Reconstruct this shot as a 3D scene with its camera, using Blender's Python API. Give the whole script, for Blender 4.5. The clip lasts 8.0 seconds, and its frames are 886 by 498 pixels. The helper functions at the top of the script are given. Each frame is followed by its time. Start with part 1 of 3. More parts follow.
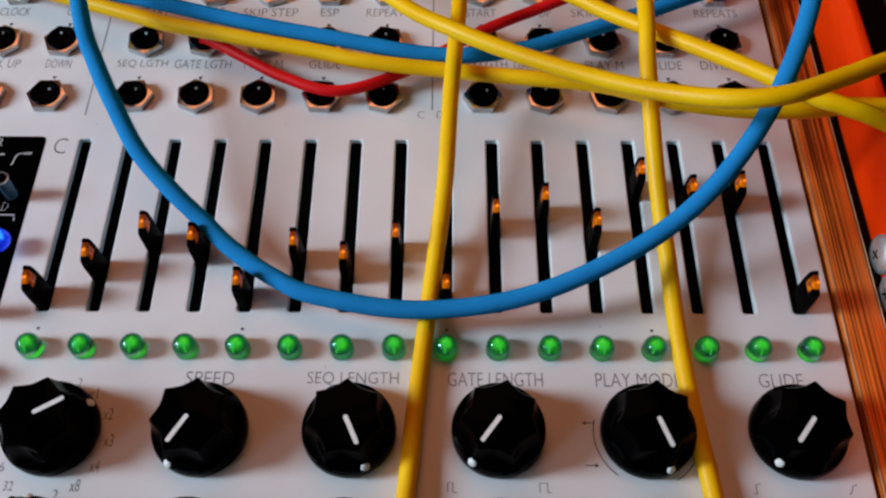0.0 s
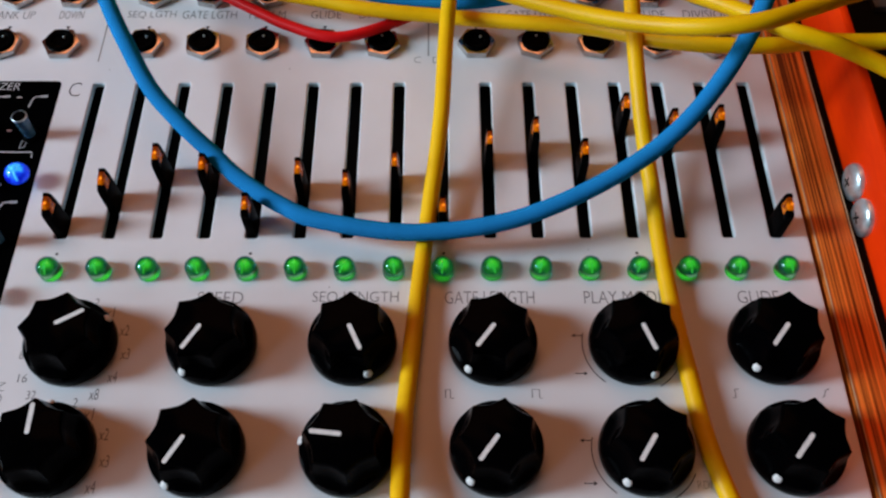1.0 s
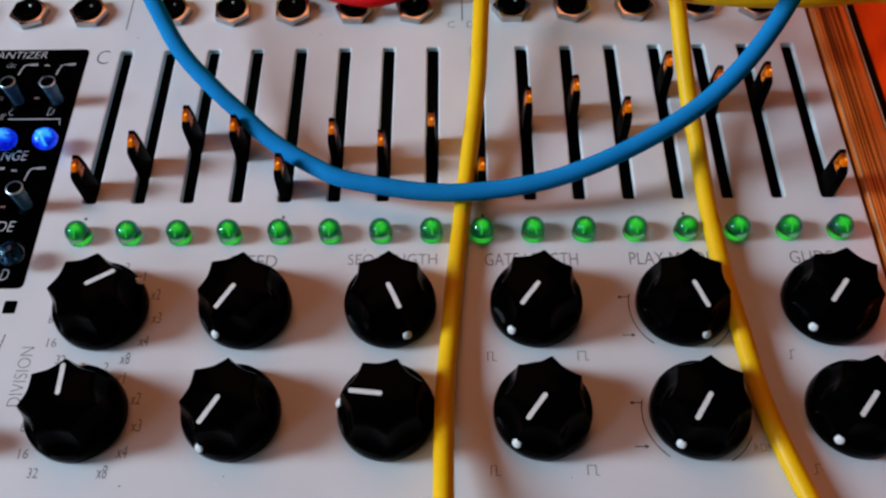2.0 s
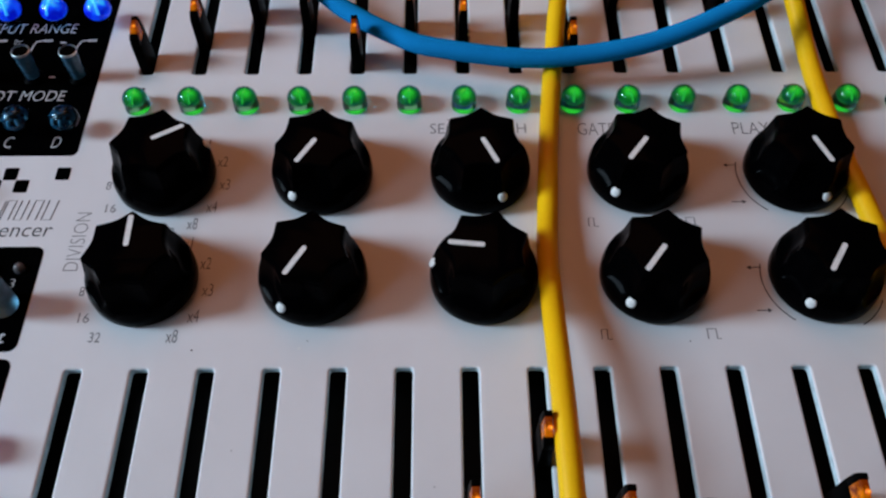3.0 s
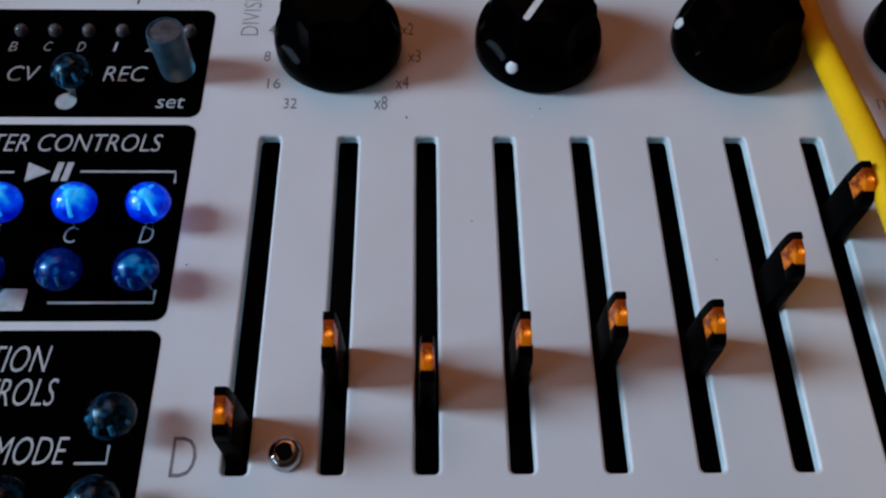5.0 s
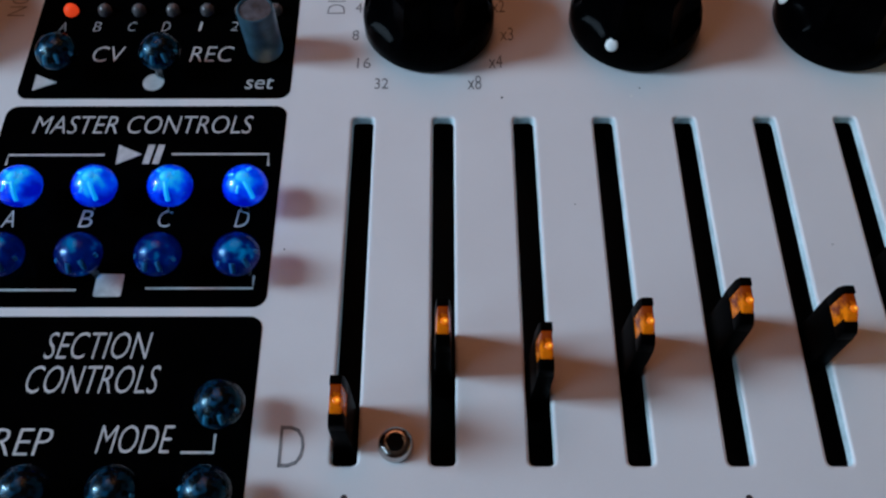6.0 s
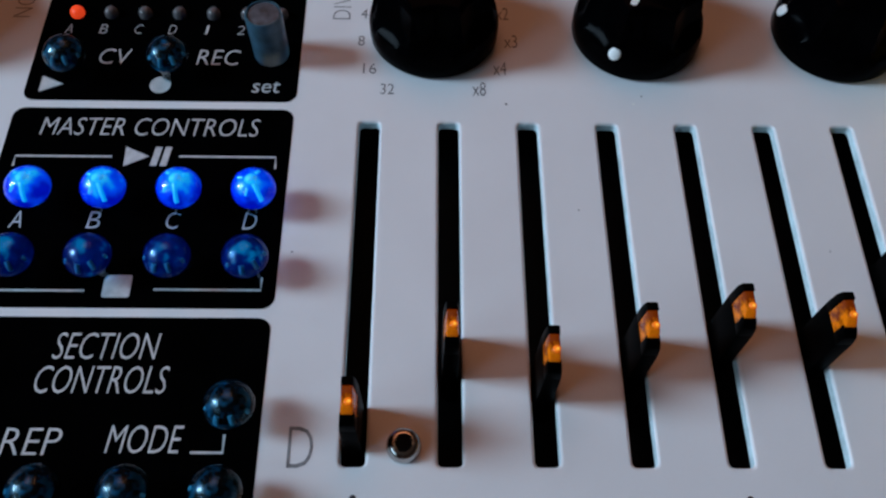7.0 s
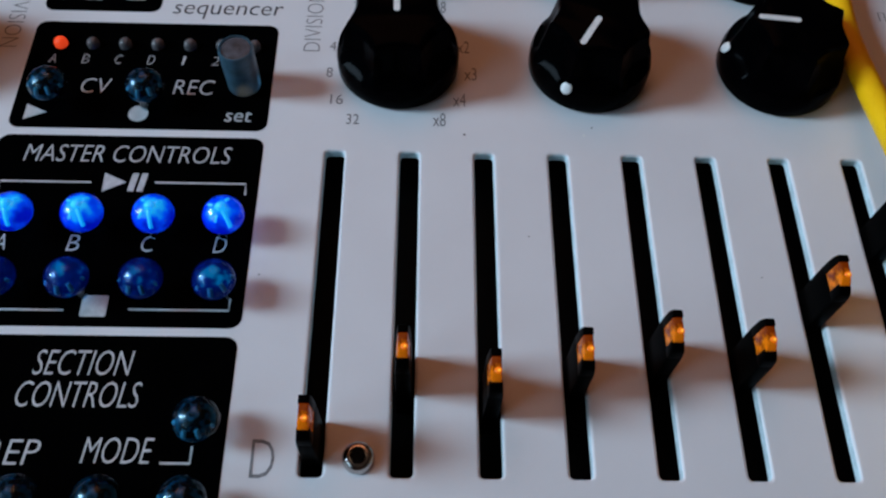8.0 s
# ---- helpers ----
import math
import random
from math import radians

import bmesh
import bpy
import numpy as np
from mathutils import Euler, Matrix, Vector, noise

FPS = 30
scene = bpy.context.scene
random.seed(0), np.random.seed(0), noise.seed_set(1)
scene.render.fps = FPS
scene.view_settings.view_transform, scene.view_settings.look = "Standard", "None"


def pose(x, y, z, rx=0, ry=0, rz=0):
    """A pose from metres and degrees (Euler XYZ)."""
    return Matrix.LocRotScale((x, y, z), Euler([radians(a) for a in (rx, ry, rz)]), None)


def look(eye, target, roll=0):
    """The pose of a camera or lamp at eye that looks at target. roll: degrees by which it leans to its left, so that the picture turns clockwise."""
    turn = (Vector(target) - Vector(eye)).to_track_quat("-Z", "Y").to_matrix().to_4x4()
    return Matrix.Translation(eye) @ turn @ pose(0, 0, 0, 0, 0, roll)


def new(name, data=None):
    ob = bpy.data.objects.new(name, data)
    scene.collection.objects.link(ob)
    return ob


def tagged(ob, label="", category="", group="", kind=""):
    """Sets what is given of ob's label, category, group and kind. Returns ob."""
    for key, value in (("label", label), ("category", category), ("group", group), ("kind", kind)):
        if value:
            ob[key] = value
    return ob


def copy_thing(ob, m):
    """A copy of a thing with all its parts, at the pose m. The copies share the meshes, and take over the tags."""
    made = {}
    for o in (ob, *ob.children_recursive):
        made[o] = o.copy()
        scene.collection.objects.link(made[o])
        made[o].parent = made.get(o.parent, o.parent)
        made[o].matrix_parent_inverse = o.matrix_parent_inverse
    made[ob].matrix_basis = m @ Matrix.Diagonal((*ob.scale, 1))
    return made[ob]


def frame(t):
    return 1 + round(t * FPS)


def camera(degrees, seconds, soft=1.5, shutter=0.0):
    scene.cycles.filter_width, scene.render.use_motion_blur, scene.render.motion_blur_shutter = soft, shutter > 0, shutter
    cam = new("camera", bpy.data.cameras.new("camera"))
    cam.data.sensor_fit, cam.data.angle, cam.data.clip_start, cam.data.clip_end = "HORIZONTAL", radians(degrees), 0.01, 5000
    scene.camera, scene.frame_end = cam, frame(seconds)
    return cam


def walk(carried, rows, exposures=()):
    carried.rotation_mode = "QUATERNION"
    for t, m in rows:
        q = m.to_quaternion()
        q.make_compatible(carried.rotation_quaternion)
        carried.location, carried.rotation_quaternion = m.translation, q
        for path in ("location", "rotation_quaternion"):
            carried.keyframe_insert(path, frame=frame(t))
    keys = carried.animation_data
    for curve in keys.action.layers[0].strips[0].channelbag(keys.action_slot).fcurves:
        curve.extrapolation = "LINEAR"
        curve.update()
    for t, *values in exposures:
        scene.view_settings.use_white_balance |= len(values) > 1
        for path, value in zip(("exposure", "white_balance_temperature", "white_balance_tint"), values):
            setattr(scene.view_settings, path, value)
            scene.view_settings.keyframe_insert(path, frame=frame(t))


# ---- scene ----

# The camera and its way over the panel. World: the faceplate is z = 0, x along the fader row, y away from the player.
cam = camera(54.71, 8.0, soft=2.35)
ROWS = [
    (0.0, 0.00005, 0.03187, 0.15381, 29.228, 0.090, 0.301),
    (0.3, 0.00095, 0.02387, 0.15375, 29.699, 0.094, 0.271),
    (0.5, 0.00099, 0.01871, 0.15362, 30.053, 0.017, 0.163),
    (0.8, 0.00041, 0.01453, 0.15441, 29.814, -0.054, -0.023),
    (1.0, -0.00030, 0.01267, 0.15439, 29.732, -0.051, -0.146),
    (1.2, -0.00130, 0.01318, 0.15512, 28.984, -0.017, -0.218),
    (2.3, -0.00906, 0.00189, 0.13741, 31.370, 1.204, 0.085),
    (2.5, -0.01278, -0.00141, 0.13270, 31.621, 0.991, 0.088),
    (2.7, -0.01643, -0.00521, 0.12753, 31.854, 0.881, 0.092),
    (3.0, -0.02426, -0.01161, 0.11886, 32.482, 0.076, -0.310),
    (3.2, -0.02833, -0.01480, 0.11412, 32.482, -0.142, -0.349),
    (3.5, -0.03421, -0.01956, 0.10667, 32.840, -0.411, -0.396),
    (3.7, -0.03798, -0.02022, 0.10377, 31.865, -0.481, -0.467),
    (4.0, -0.04406, -0.02104, 0.10017, 30.581, -0.782, -0.734),
    (4.3, -0.04954, -0.02314, 0.09609, 30.428, -1.024, -0.800),
    (4.5, -0.05283, -0.02391, 0.09353, 30.262, -1.043, -0.835),
    (4.7, -0.05564, -0.02429, 0.09149, 29.996, -0.945, -0.709),
    (5.0, -0.06033, -0.02463, 0.08879, 29.745, -1.085, -0.672),
    (5.2, -0.06395, -0.02455, 0.08667, 29.845, -1.378, -0.877),
    (6.3, -0.07034, -0.02280, 0.08582, 28.469, 0.561, 0.292),
    (6.5, -0.07109, -0.02320, 0.08569, 28.692, 0.141, 0.197),
    (6.8, -0.07206, -0.02351, 0.08627, 28.906, -0.608, -0.010),
    (7.0, -0.07232, -0.02376, 0.08701, 29.036, -1.016, -0.050),
    (7.2, -0.07310, -0.02391, 0.08785, 29.147, -1.740, -0.208),
    (7.5, -0.07197, -0.02402, 0.08994, 29.046, -1.807, -0.115),
    (7.8, -0.06963, -0.02412, 0.09251, 28.941, -1.557, 0.112),
    (8.0, -0.06796, -0.02432, 0.09469, 28.912, -1.580, 0.132),
]
walk(cam, [(t, pose(x, y, z, rx, ry, rz)) for t, x, y, z, rx, ry, rz in ROWS],
     exposures=((0.0, -0.08, 7200, 18), (1.0, -0.13, 7100, 18), (2.5, -0.20, 6750, 16), (3.4, -0.34, 6600, 15), (4.2, -0.56, 6350, 15), (5.0, -0.59, 6250, 14), (6.5, -0.53, 6150, 11), (7.2, -0.46, 6200, 11), (8.0, -0.43, 6250, 11)))

# ---------------------------------------------------------------- light
world = bpy.data.worlds.new("world")
scene.world = world
world.use_nodes = True
sky = world.node_tree.nodes.new("ShaderNodeTexSky")
sky.sky_type, sky.sun_disc = "NISHITA", False
sky.sun_elevation, sky.sun_rotation = radians(25), radians(270)
world.node_tree.links.new(sky.outputs[0], world.node_tree.nodes["Background"].inputs[0])
world.node_tree.nodes["Background"].inputs[1].default_value = 0.06


def area_lamp(name, eye, target, sx, sy, watts, colour):
    data = bpy.data.lights.new(name, "AREA")
    data.shape, data.size, data.size_y, data.energy, data.color = "RECTANGLE", sx, sy, watts, colour
    ob = new(name, data)
    ob.matrix_world = look(eye, target)
    return ob


WINDOWS = (((-0.05, 0.20), (0.34, 0.80), 17.6, (0.57, 0.81, 1.0)),      # openings in the left wall: y, z, watts, colour
           ((-0.80, -0.28), (0.42, 0.92), 3.4, (0.57, 0.82, 1.0)))
for (wy0, wy1), (wz0, wz1), watts, colour in WINDOWS:
    area_lamp("window_daylight", (-0.98, (wy0 + wy1) / 2, (wz0 + wz1) / 2), (0, (wy0 + wy1) / 2, (wz0 + wz1) / 2), wy1 - wy0, wz1 - wz0, watts, colour)
area_lamp("ceiling_lamp_light", (-0.20, 1.10, 1.52), (-0.20, 1.10, 0), 1.1, 1.1, 6.3, (1.0, 0.32, 0.13))


# ---------------------------------------------------------------- materials
def mat(name, base, rough=0.5, metal=0.0, var=0.08, scale=300.0, fine=2500.0, bump=0.0, dist=0.0001, trans=0.0, ior=1.45,
        emit=None, power=0.0, spec=0.5, coat=0.0, stretch=(1, 1, 1), second=None, emit2=None, lo=0.40, hi=0.85):
    """A procedural surface: a base colour that varies at two scales, with wear in its gloss and a fine relief."""
    m = bpy.data.materials.new(name)
    m.use_nodes = True
    nt = m.node_tree
    n, link = nt.nodes, nt.links.new
    b = n["Principled BSDF"]
    b.inputs["Metallic"].default_value = metal
    b.inputs["IOR"].default_value = ior
    b.inputs["Transmission Weight"].default_value = trans
    b.inputs["Specular IOR Level"].default_value = spec
    b.inputs["Coat Weight"].default_value = coat
    co = n.new("ShaderNodeTexCoord")
    mp = n.new("ShaderNodeMapping")
    mp.inputs["Scale"].default_value = stretch
    link(co.outputs["Object"], mp.inputs["Vector"])
    n1, n2 = n.new("ShaderNodeTexNoise"), n.new("ShaderNodeTexNoise")
    n1.inputs["Scale"].default_value, n1.inputs["Detail"].default_value = scale, 5
    n2.inputs["Scale"].default_value, n2.inputs["Detail"].default_value = fine, 3
    link(mp.outputs[0], n1.inputs["Vector"])
    link(mp.outputs[0], n2.inputs["Vector"])
    mix = n.new("ShaderNodeMix")
    mix.data_type = "RGBA"
    dark = second if second else tuple(c * (1 - 2.2 * var) for c in base)
    light = tuple(min(1, c * (1 + var)) for c in base)
    mix.inputs[6].default_value, mix.inputs[7].default_value = (*dark, 1), (*light, 1)
    add = n.new("ShaderNodeMath")
    add.operation = "MULTIPLY_ADD"
    add.inputs[1].default_value = 0.35
    link(n2.outputs[0], add.inputs[0])
    sub = n.new("ShaderNodeMapRange")
    sub.inputs["From Min"].default_value, sub.inputs["From Max"].default_value = lo, hi
    link(n1.outputs[0], add.inputs[2])
    link(add.outputs[0], sub.inputs["Value"])
    link(sub.outputs[0], mix.inputs[0])
    link(mix.outputs[2], b.inputs["Base Color"])
    rr = n.new("ShaderNodeMapRange")
    rr.inputs["To Min"].default_value, rr.inputs["To Max"].default_value = max(0.02, rough * 0.8), min(1, rough * 1.2)
    link(n1.outputs[0], rr.inputs["Value"])
    link(rr.outputs[0], b.inputs["Roughness"])
    if bump:
        bp = n.new("ShaderNodeBump")
        bp.inputs["Strength"].default_value, bp.inputs["Distance"].default_value = bump, dist
        link(n2.outputs[0], bp.inputs["Height"])
        link(bp.outputs[0], b.inputs["Normal"])
    if emit:
        b.inputs["Emission Color"].default_value = (*emit, 1)
        b.inputs["Emission Strength"].default_value = power
    if emit2:
        glow = n.new("ShaderNodeMix")
        glow.data_type = "RGBA"
        glow.inputs[6].default_value, glow.inputs[7].default_value = (*emit, 1), (*emit2, 1)
        ramp = n.new("ShaderNodeMapRange")
        ramp.inputs["From Min"].default_value, ramp.inputs["From Max"].default_value = 0.45, 0.62
        link(n1.outputs[0], ramp.inputs["Value"])
        link(ramp.outputs[0], glow.inputs[0])
        link(glow.outputs[2], b.inputs["Emission Color"])
    return m


def glow_mat(name, edge, mid, hot, radius, power, rings=(0.95, 0.55, 0.12), blot=0.9):
    """A lamp behind a diffusing lens: it gives off most light in the middle, with blotches of the cast resin."""
    m = bpy.data.materials.new(name)
    m.use_nodes = True
    n, link = m.node_tree.nodes, m.node_tree.links.new
    b = n["Principled BSDF"]
    b.inputs["Base Color"].default_value = (*(c * 0.5 for c in edge), 1)
    b.inputs["Roughness"].default_value = 0.25
    b.inputs["Emission Strength"].default_value = power
    co, info, noise = n.new("ShaderNodeTexCoord"), n.new("ShaderNodeObjectInfo"), n.new("ShaderNodeTexNoise")
    noise.noise_dimensions = "4D"
    noise.inputs["Scale"].default_value, noise.inputs["Detail"].default_value = 620, 2
    seed = n.new("ShaderNodeMath")
    seed.operation, seed.inputs[1].default_value = "MULTIPLY", 37.0
    link(info.outputs["Random"], seed.inputs[0])
    link(seed.outputs[0], noise.inputs["W"])
    link(co.outputs["Object"], noise.inputs["Vector"])
    flat, size = n.new("ShaderNodeVectorMath"), n.new("ShaderNodeVectorMath")
    flat.operation, flat.inputs[1].default_value = "MULTIPLY", (1 / radius, 1 / radius, 0)
    size.operation = "LENGTH"
    link(co.outputs["Object"], flat.inputs[0])
    link(flat.outputs[0], size.inputs[0])
    wob = n.new("ShaderNodeMath")
    wob.operation, wob.inputs[1].default_value = "MULTIPLY_ADD", -blot
    link(noise.outputs[0], wob.inputs[0])
    link(size.outputs["Value"], wob.inputs[2])
    lift = n.new("ShaderNodeMath")
    lift.operation, lift.inputs[1].default_value = "ADD", 0.5 * blot
    link(wob.outputs[0], lift.inputs[0])
    ramp = n.new("ShaderNodeValToRGB")
    el = ramp.color_ramp.elements
    el[0].position, el[0].color = rings[2], (*hot, 1)
    el[1].position, el[1].color = rings[0], (*edge, 1)
    e = el.new(rings[1])
    e.color = (*mid, 1)
    link(lift.outputs[0], ramp.inputs[0])
    link(ramp.outputs[0], b.inputs["Emission Color"])
    return m


def wood_mat(name, light, dark, along=(1, 0.05, 1), scale=700.0, rough=0.45, lo=0.40, hi=0.85):
    """Straight-grained wood: long streaks of two tones with pores."""
    m = mat(name, light, rough, var=0.1, scale=scale, fine=scale * 5, bump=0.35, dist=0.00012, stretch=along, second=dark, spec=0.25, lo=lo, hi=hi)
    return m


M_PANEL = mat("white_lacquer", (0.74, 0.73, 0.745), 0.42, var=0.025, scale=60, fine=5200, bump=0.16, dist=0.00005)
M_BLACK = mat("black_print", (0.0007, 0.0007, 0.0008), 0.5, var=0.2, scale=200, fine=4000, spec=0.0)
# near-black that puts the shade of insides, gaps and recesses into the colour
M_CAVITY = mat("hollow_shade_black", (0.004, 0.004, 0.004), 0.8, var=0.2, spec=0.1)
M_INK = mat("grey_ink", (0.20, 0.20, 0.21), 0.6, var=0.25, scale=900, fine=6000)
M_INK_DARK = mat("dark_ink", (0.03, 0.03, 0.035), 0.6, var=0.25, scale=900, fine=6000)
M_WHITE_INK = mat("white_ink", (0.55, 0.54, 0.55), 0.55, var=0.1, scale=900, fine=6000)
M_KNOB = mat("black_bakelite", (0.0006, 0.0006, 0.0008), 0.14, var=0.2, scale=250, fine=3500, bump=0.03, spec=0.010)
M_MARK = mat("white_inlay", (0.80, 0.79, 0.77), 0.5, var=0.06, scale=1200, fine=8000)
M_LEVER = mat("black_plastic", (0.0008, 0.0008, 0.0008), 0.4, var=0.2, scale=600, fine=5000, spec=0.012)
# faint emission puts a glow into the amber, in unlit faders too
M_AMBER = mat("amber_plastic", (0.58, 0.135, 0.002), 0.2, var=0.35, scale=520, fine=1700, second=(0.13, 0.020, 0.001), trans=0.1, lo=0.58, hi=0.76,
              emit=(0.5, 0.06, 0.0), power=0.18, spec=0.2, emit2=(1.0, 0.22, 0.0))
M_AMBER_GLOW = mat("amber_glow", (0.7, 0.16, 0.004), 0.2, var=0.2, emit=(1.0, 0.20, 0.004), power=0.5)
M_AMBER_LIT = mat("amber_lit", (0.8, 0.3, 0.02), 0.2, var=0.2, emit=(1.0, 0.36, 0.03), power=1.3)
M_LENS = mat("clear_blue_lens", (0.34, 0.62, 0.95), 0.08, var=0.02, trans=1.0, ior=1.28)
M_LENS_DARK = mat("smoky_blue_lens", (0.20, 0.40, 0.50), 0.07, var=0.1, scale=700, fine=2500, trans=1.0, ior=1.22)
M_LENS_NAVY = mat("navy_lens", (0.12, 0.36, 0.80), 0.08, var=0.1, scale=700, fine=2500, trans=1.0, ior=1.22)
M_LENS_TEAL = mat("teal_lens", (0.05, 0.42, 0.52), 0.06, var=0.04, trans=1.0, ior=1.36)
# pale colour for the highlight streaks painted into dim and unlit buttons
M_BAR = mat("streak_highlight", (0.07, 0.30, 0.44), 0.5, var=0.2)
M_GREEN = glow_mat("green_light", (0.0, 0.06, 0.03), (0.0, 0.30, 0.02), (0.03, 0.95, 0.05), 1.6 * 0.001, 1.0, (0.98, 0.7, 0.3), 0.7)
M_BLUE = glow_mat("blue_light", (0.0, 0.008, 0.50), (0.0, 0.09, 0.98), (0.03, 0.62, 1.0), 2.6 * 0.001, 1.0, (0.95, 0.64, 0.34), 1.3)
M_BLUE_HOT = mat("blue_light_core", (0.1, 0.5, 0.9), 0.3, emit=(0.01, 0.50, 1.0), power=0.85)
M_BLUE_DIM = glow_mat("blue_dim", (0.0, 0.004, 0.06), (0.0, 0.016, 0.15), (0.0, 0.32, 0.55), 2.6 * 0.001, 0.80, (0.85, 0.45, 0.05), 2.4)
M_GREEN_HOT = mat("green_light_core", (0.0, 0.5, 0.06), 0.3, emit=(0.03, 0.85, 0.06), power=0.6)
M_OFF = mat("unlit_core", (0.006, 0.07, 0.13), 0.25, scale=620, fine=1800, second=(0.0005, 0.002, 0.004), lo=0.66, hi=0.82)
M_FROST = mat("frosted_plastic", (0.13, 0.30, 0.41), 0.30, var=0.25, scale=500, fine=3000, trans=0.75, bump=0.15)
M_CHROME = mat("nickel", (0.50, 0.47, 0.45), 0.20, 1.0, var=0.12, scale=500, fine=4000, bump=0.05)
M_ROD = mat("smoky_blue_rod", (0.10, 0.27, 0.40), 0.14, var=0.3, scale=500, fine=2500, trans=0.45)
M_SWITCH_TOP = mat("dull_switch_top", (0.06, 0.065, 0.08), 0.5, var=0.4, scale=700, fine=3000)
M_STEEL = mat("zinc_steel", (0.66, 0.76, 0.78), 0.30, 0.75, var=0.2, scale=300, fine=3000, bump=0.15)
M_LED_OFF = mat("grey_led", (0.13, 0.12, 0.125), 0.18, var=0.25, scale=700, trans=0.2)
M_LED_RED = mat("red_led", (0.8, 0.08, 0.02), 0.25, var=0.1, emit=(1.0, 0.07, 0.015), power=0.8)
M_YELLOW = mat("yellow_rubber", (0.92, 0.52, 0.003), 0.42, var=0.05, scale=90, fine=2600, bump=0.05, second=(0.86, 0.43, 0.002), spec=0.3)
M_CYAN = mat("blue_rubber", (0.0, 0.235, 0.57), 0.5, var=0.07, scale=90, fine=2600, bump=0.05, spec=0.0)
M_RED = mat("red_rubber", (0.72, 0.008, 0.010), 0.42, var=0.08, scale=90, fine=2600, bump=0.05, spec=0.15)
M_WOOD = wood_mat("brown_wood", (0.82, 0.19, 0.026), (0.12, 0.020, 0.003), (1, 0.006, 1), 1500, lo=0.56, hi=0.80)
M_EDGE_HIGHLIGHT = wood_mat("pale_edge_highlight", (0.55, 0.34, 0.20), (0.35, 0.18, 0.09), (1, 0.05, 1), 900)
M_ORANGE = mat("orange_stained_wood", (0.95, 0.050, 0.002), 0.40, var=0.08, scale=55, fine=900, bump=0.1, second=(0.82, 0.032, 0.003), stretch=(1, 0.25, 1), spec=0.1)
M_EDGE = mat("light_tinted_edge", (0.62, 0.73, 0.76), 0.5, var=0.15, scale=400, fine=3000, bump=0.1)
M_PLATE = mat("dull_grey_metal", (0.07, 0.08, 0.085), 0.5, 0.3, var=0.2, scale=200, fine=2000)
M_TABLE = wood_mat("table_wood", (0.22, 0.10, 0.045), (0.12, 0.05, 0.022), (0.06, 1, 1), 90)
M_WALL = mat("warm_plaster", (0.20, 0.10, 0.06), 0.85, var=0.06, scale=4, fine=90, bump=0.2, dist=0.002)
M_CEIL = mat("ceiling_paint", (0.22, 0.12, 0.075), 0.9, var=0.05, scale=3, fine=80, bump=0.1, dist=0.002)
M_FLOOR = wood_mat("floor_wood", (0.22, 0.12, 0.06), (0.14, 0.07, 0.035), (0.08, 1, 1), 25)
M_FRAME = mat("window_paint", (0.75, 0.73, 0.70), 0.5, var=0.05, scale=8, fine=120)
M_SHADE = mat("lamp_shade", (0.8, 0.6, 0.4), 0.6, var=0.05, emit=(1.0, 0.45, 0.2), power=0.3)


# ---------------------------------------------------------------- mesh helpers
def bake(name, bm, smooth=False):
    bmesh.ops.recalc_face_normals(bm, faces=bm.faces)
    me = bpy.data.meshes.new(name)
    bm.to_mesh(me)
    bm.free()
    if smooth:
        me.polygons.foreach_set("use_smooth", [True] * len(me.polygons))
        me.set_sharp_from_angle(angle=radians(38))
    return me


def part(name, bm, material, parent, label="", smooth=True):
    """Links a bmesh as ONE mesh object under a thing or under a part (or at top level with parent None)."""
    me = bake(name, bm, smooth)
    me.materials.append(material)
    ob = new(name, me)
    ob.parent = parent
    return tagged(ob, label=label)


def box(bm, x0, x1, y0, y1, z0, z1, bevel=0.0, seg=2):
    m = Matrix.LocRotScale(((x0 + x1) / 2, (y0 + y1) / 2, (z0 + z1) / 2), None, (x1 - x0, y1 - y0, z1 - z0))
    r = bmesh.ops.create_cube(bm, size=1, matrix=m)
    if bevel:
        es = {e for v in r["verts"] for e in v.link_edges}
        bmesh.ops.bevel(bm, geom=list(es), offset=bevel, segments=seg, affect="EDGES", profile=0.5)
    return bm


def lathe(bm, profile, n=28, centre=(0, 0, 0), flute=None):
    """Turns a profile of (radius, height) about z; flute(angle, k) scales the radius of ring k."""
    rings = []
    for k, (r, z) in enumerate(profile):
        ring = []
        for i in range(n):
            a = 2 * math.pi * i / n
            rr = flute(a, k, r) if flute else r
            ring.append(bm.verts.new((centre[0] + rr * math.cos(a), centre[1] + rr * math.sin(a), centre[2] + z)))
        rings.append(ring)
    for a, b in zip(rings, rings[1:]):
        for i in range(n):
            bm.faces.new((a[i], a[(i + 1) % n], b[(i + 1) % n], b[i]))
    bm.faces.new(rings[0][::-1])
    bm.faces.new(rings[-1])
    return bm


def prism(bm, outline, z0, z1):
    lo = [bm.verts.new((x, y, z0)) for x, y in outline]
    hi = [bm.verts.new((x, y, z1)) for x, y in outline]
    n = len(outline)
    for i in range(n):
        bm.faces.new((lo[i], lo[(i + 1) % n], hi[(i + 1) % n], hi[i]))
    bm.faces.new(lo[::-1])
    bm.faces.new(hi)
    return bm


def round_rect(x0, x1, y0, y1, r, n=6):
    pts = []
    for cx, cy, a0 in ((x1 - r, y1 - r, 0), (x0 + r, y1 - r, 90), (x0 + r, y0 + r, 180), (x1 - r, y0 + r, 270)):
        for i in range(n + 1):
            a = radians(a0 + 90 * i / n)
            pts.append((cx + r * math.cos(a), cy + r * math.sin(a)))
    return pts


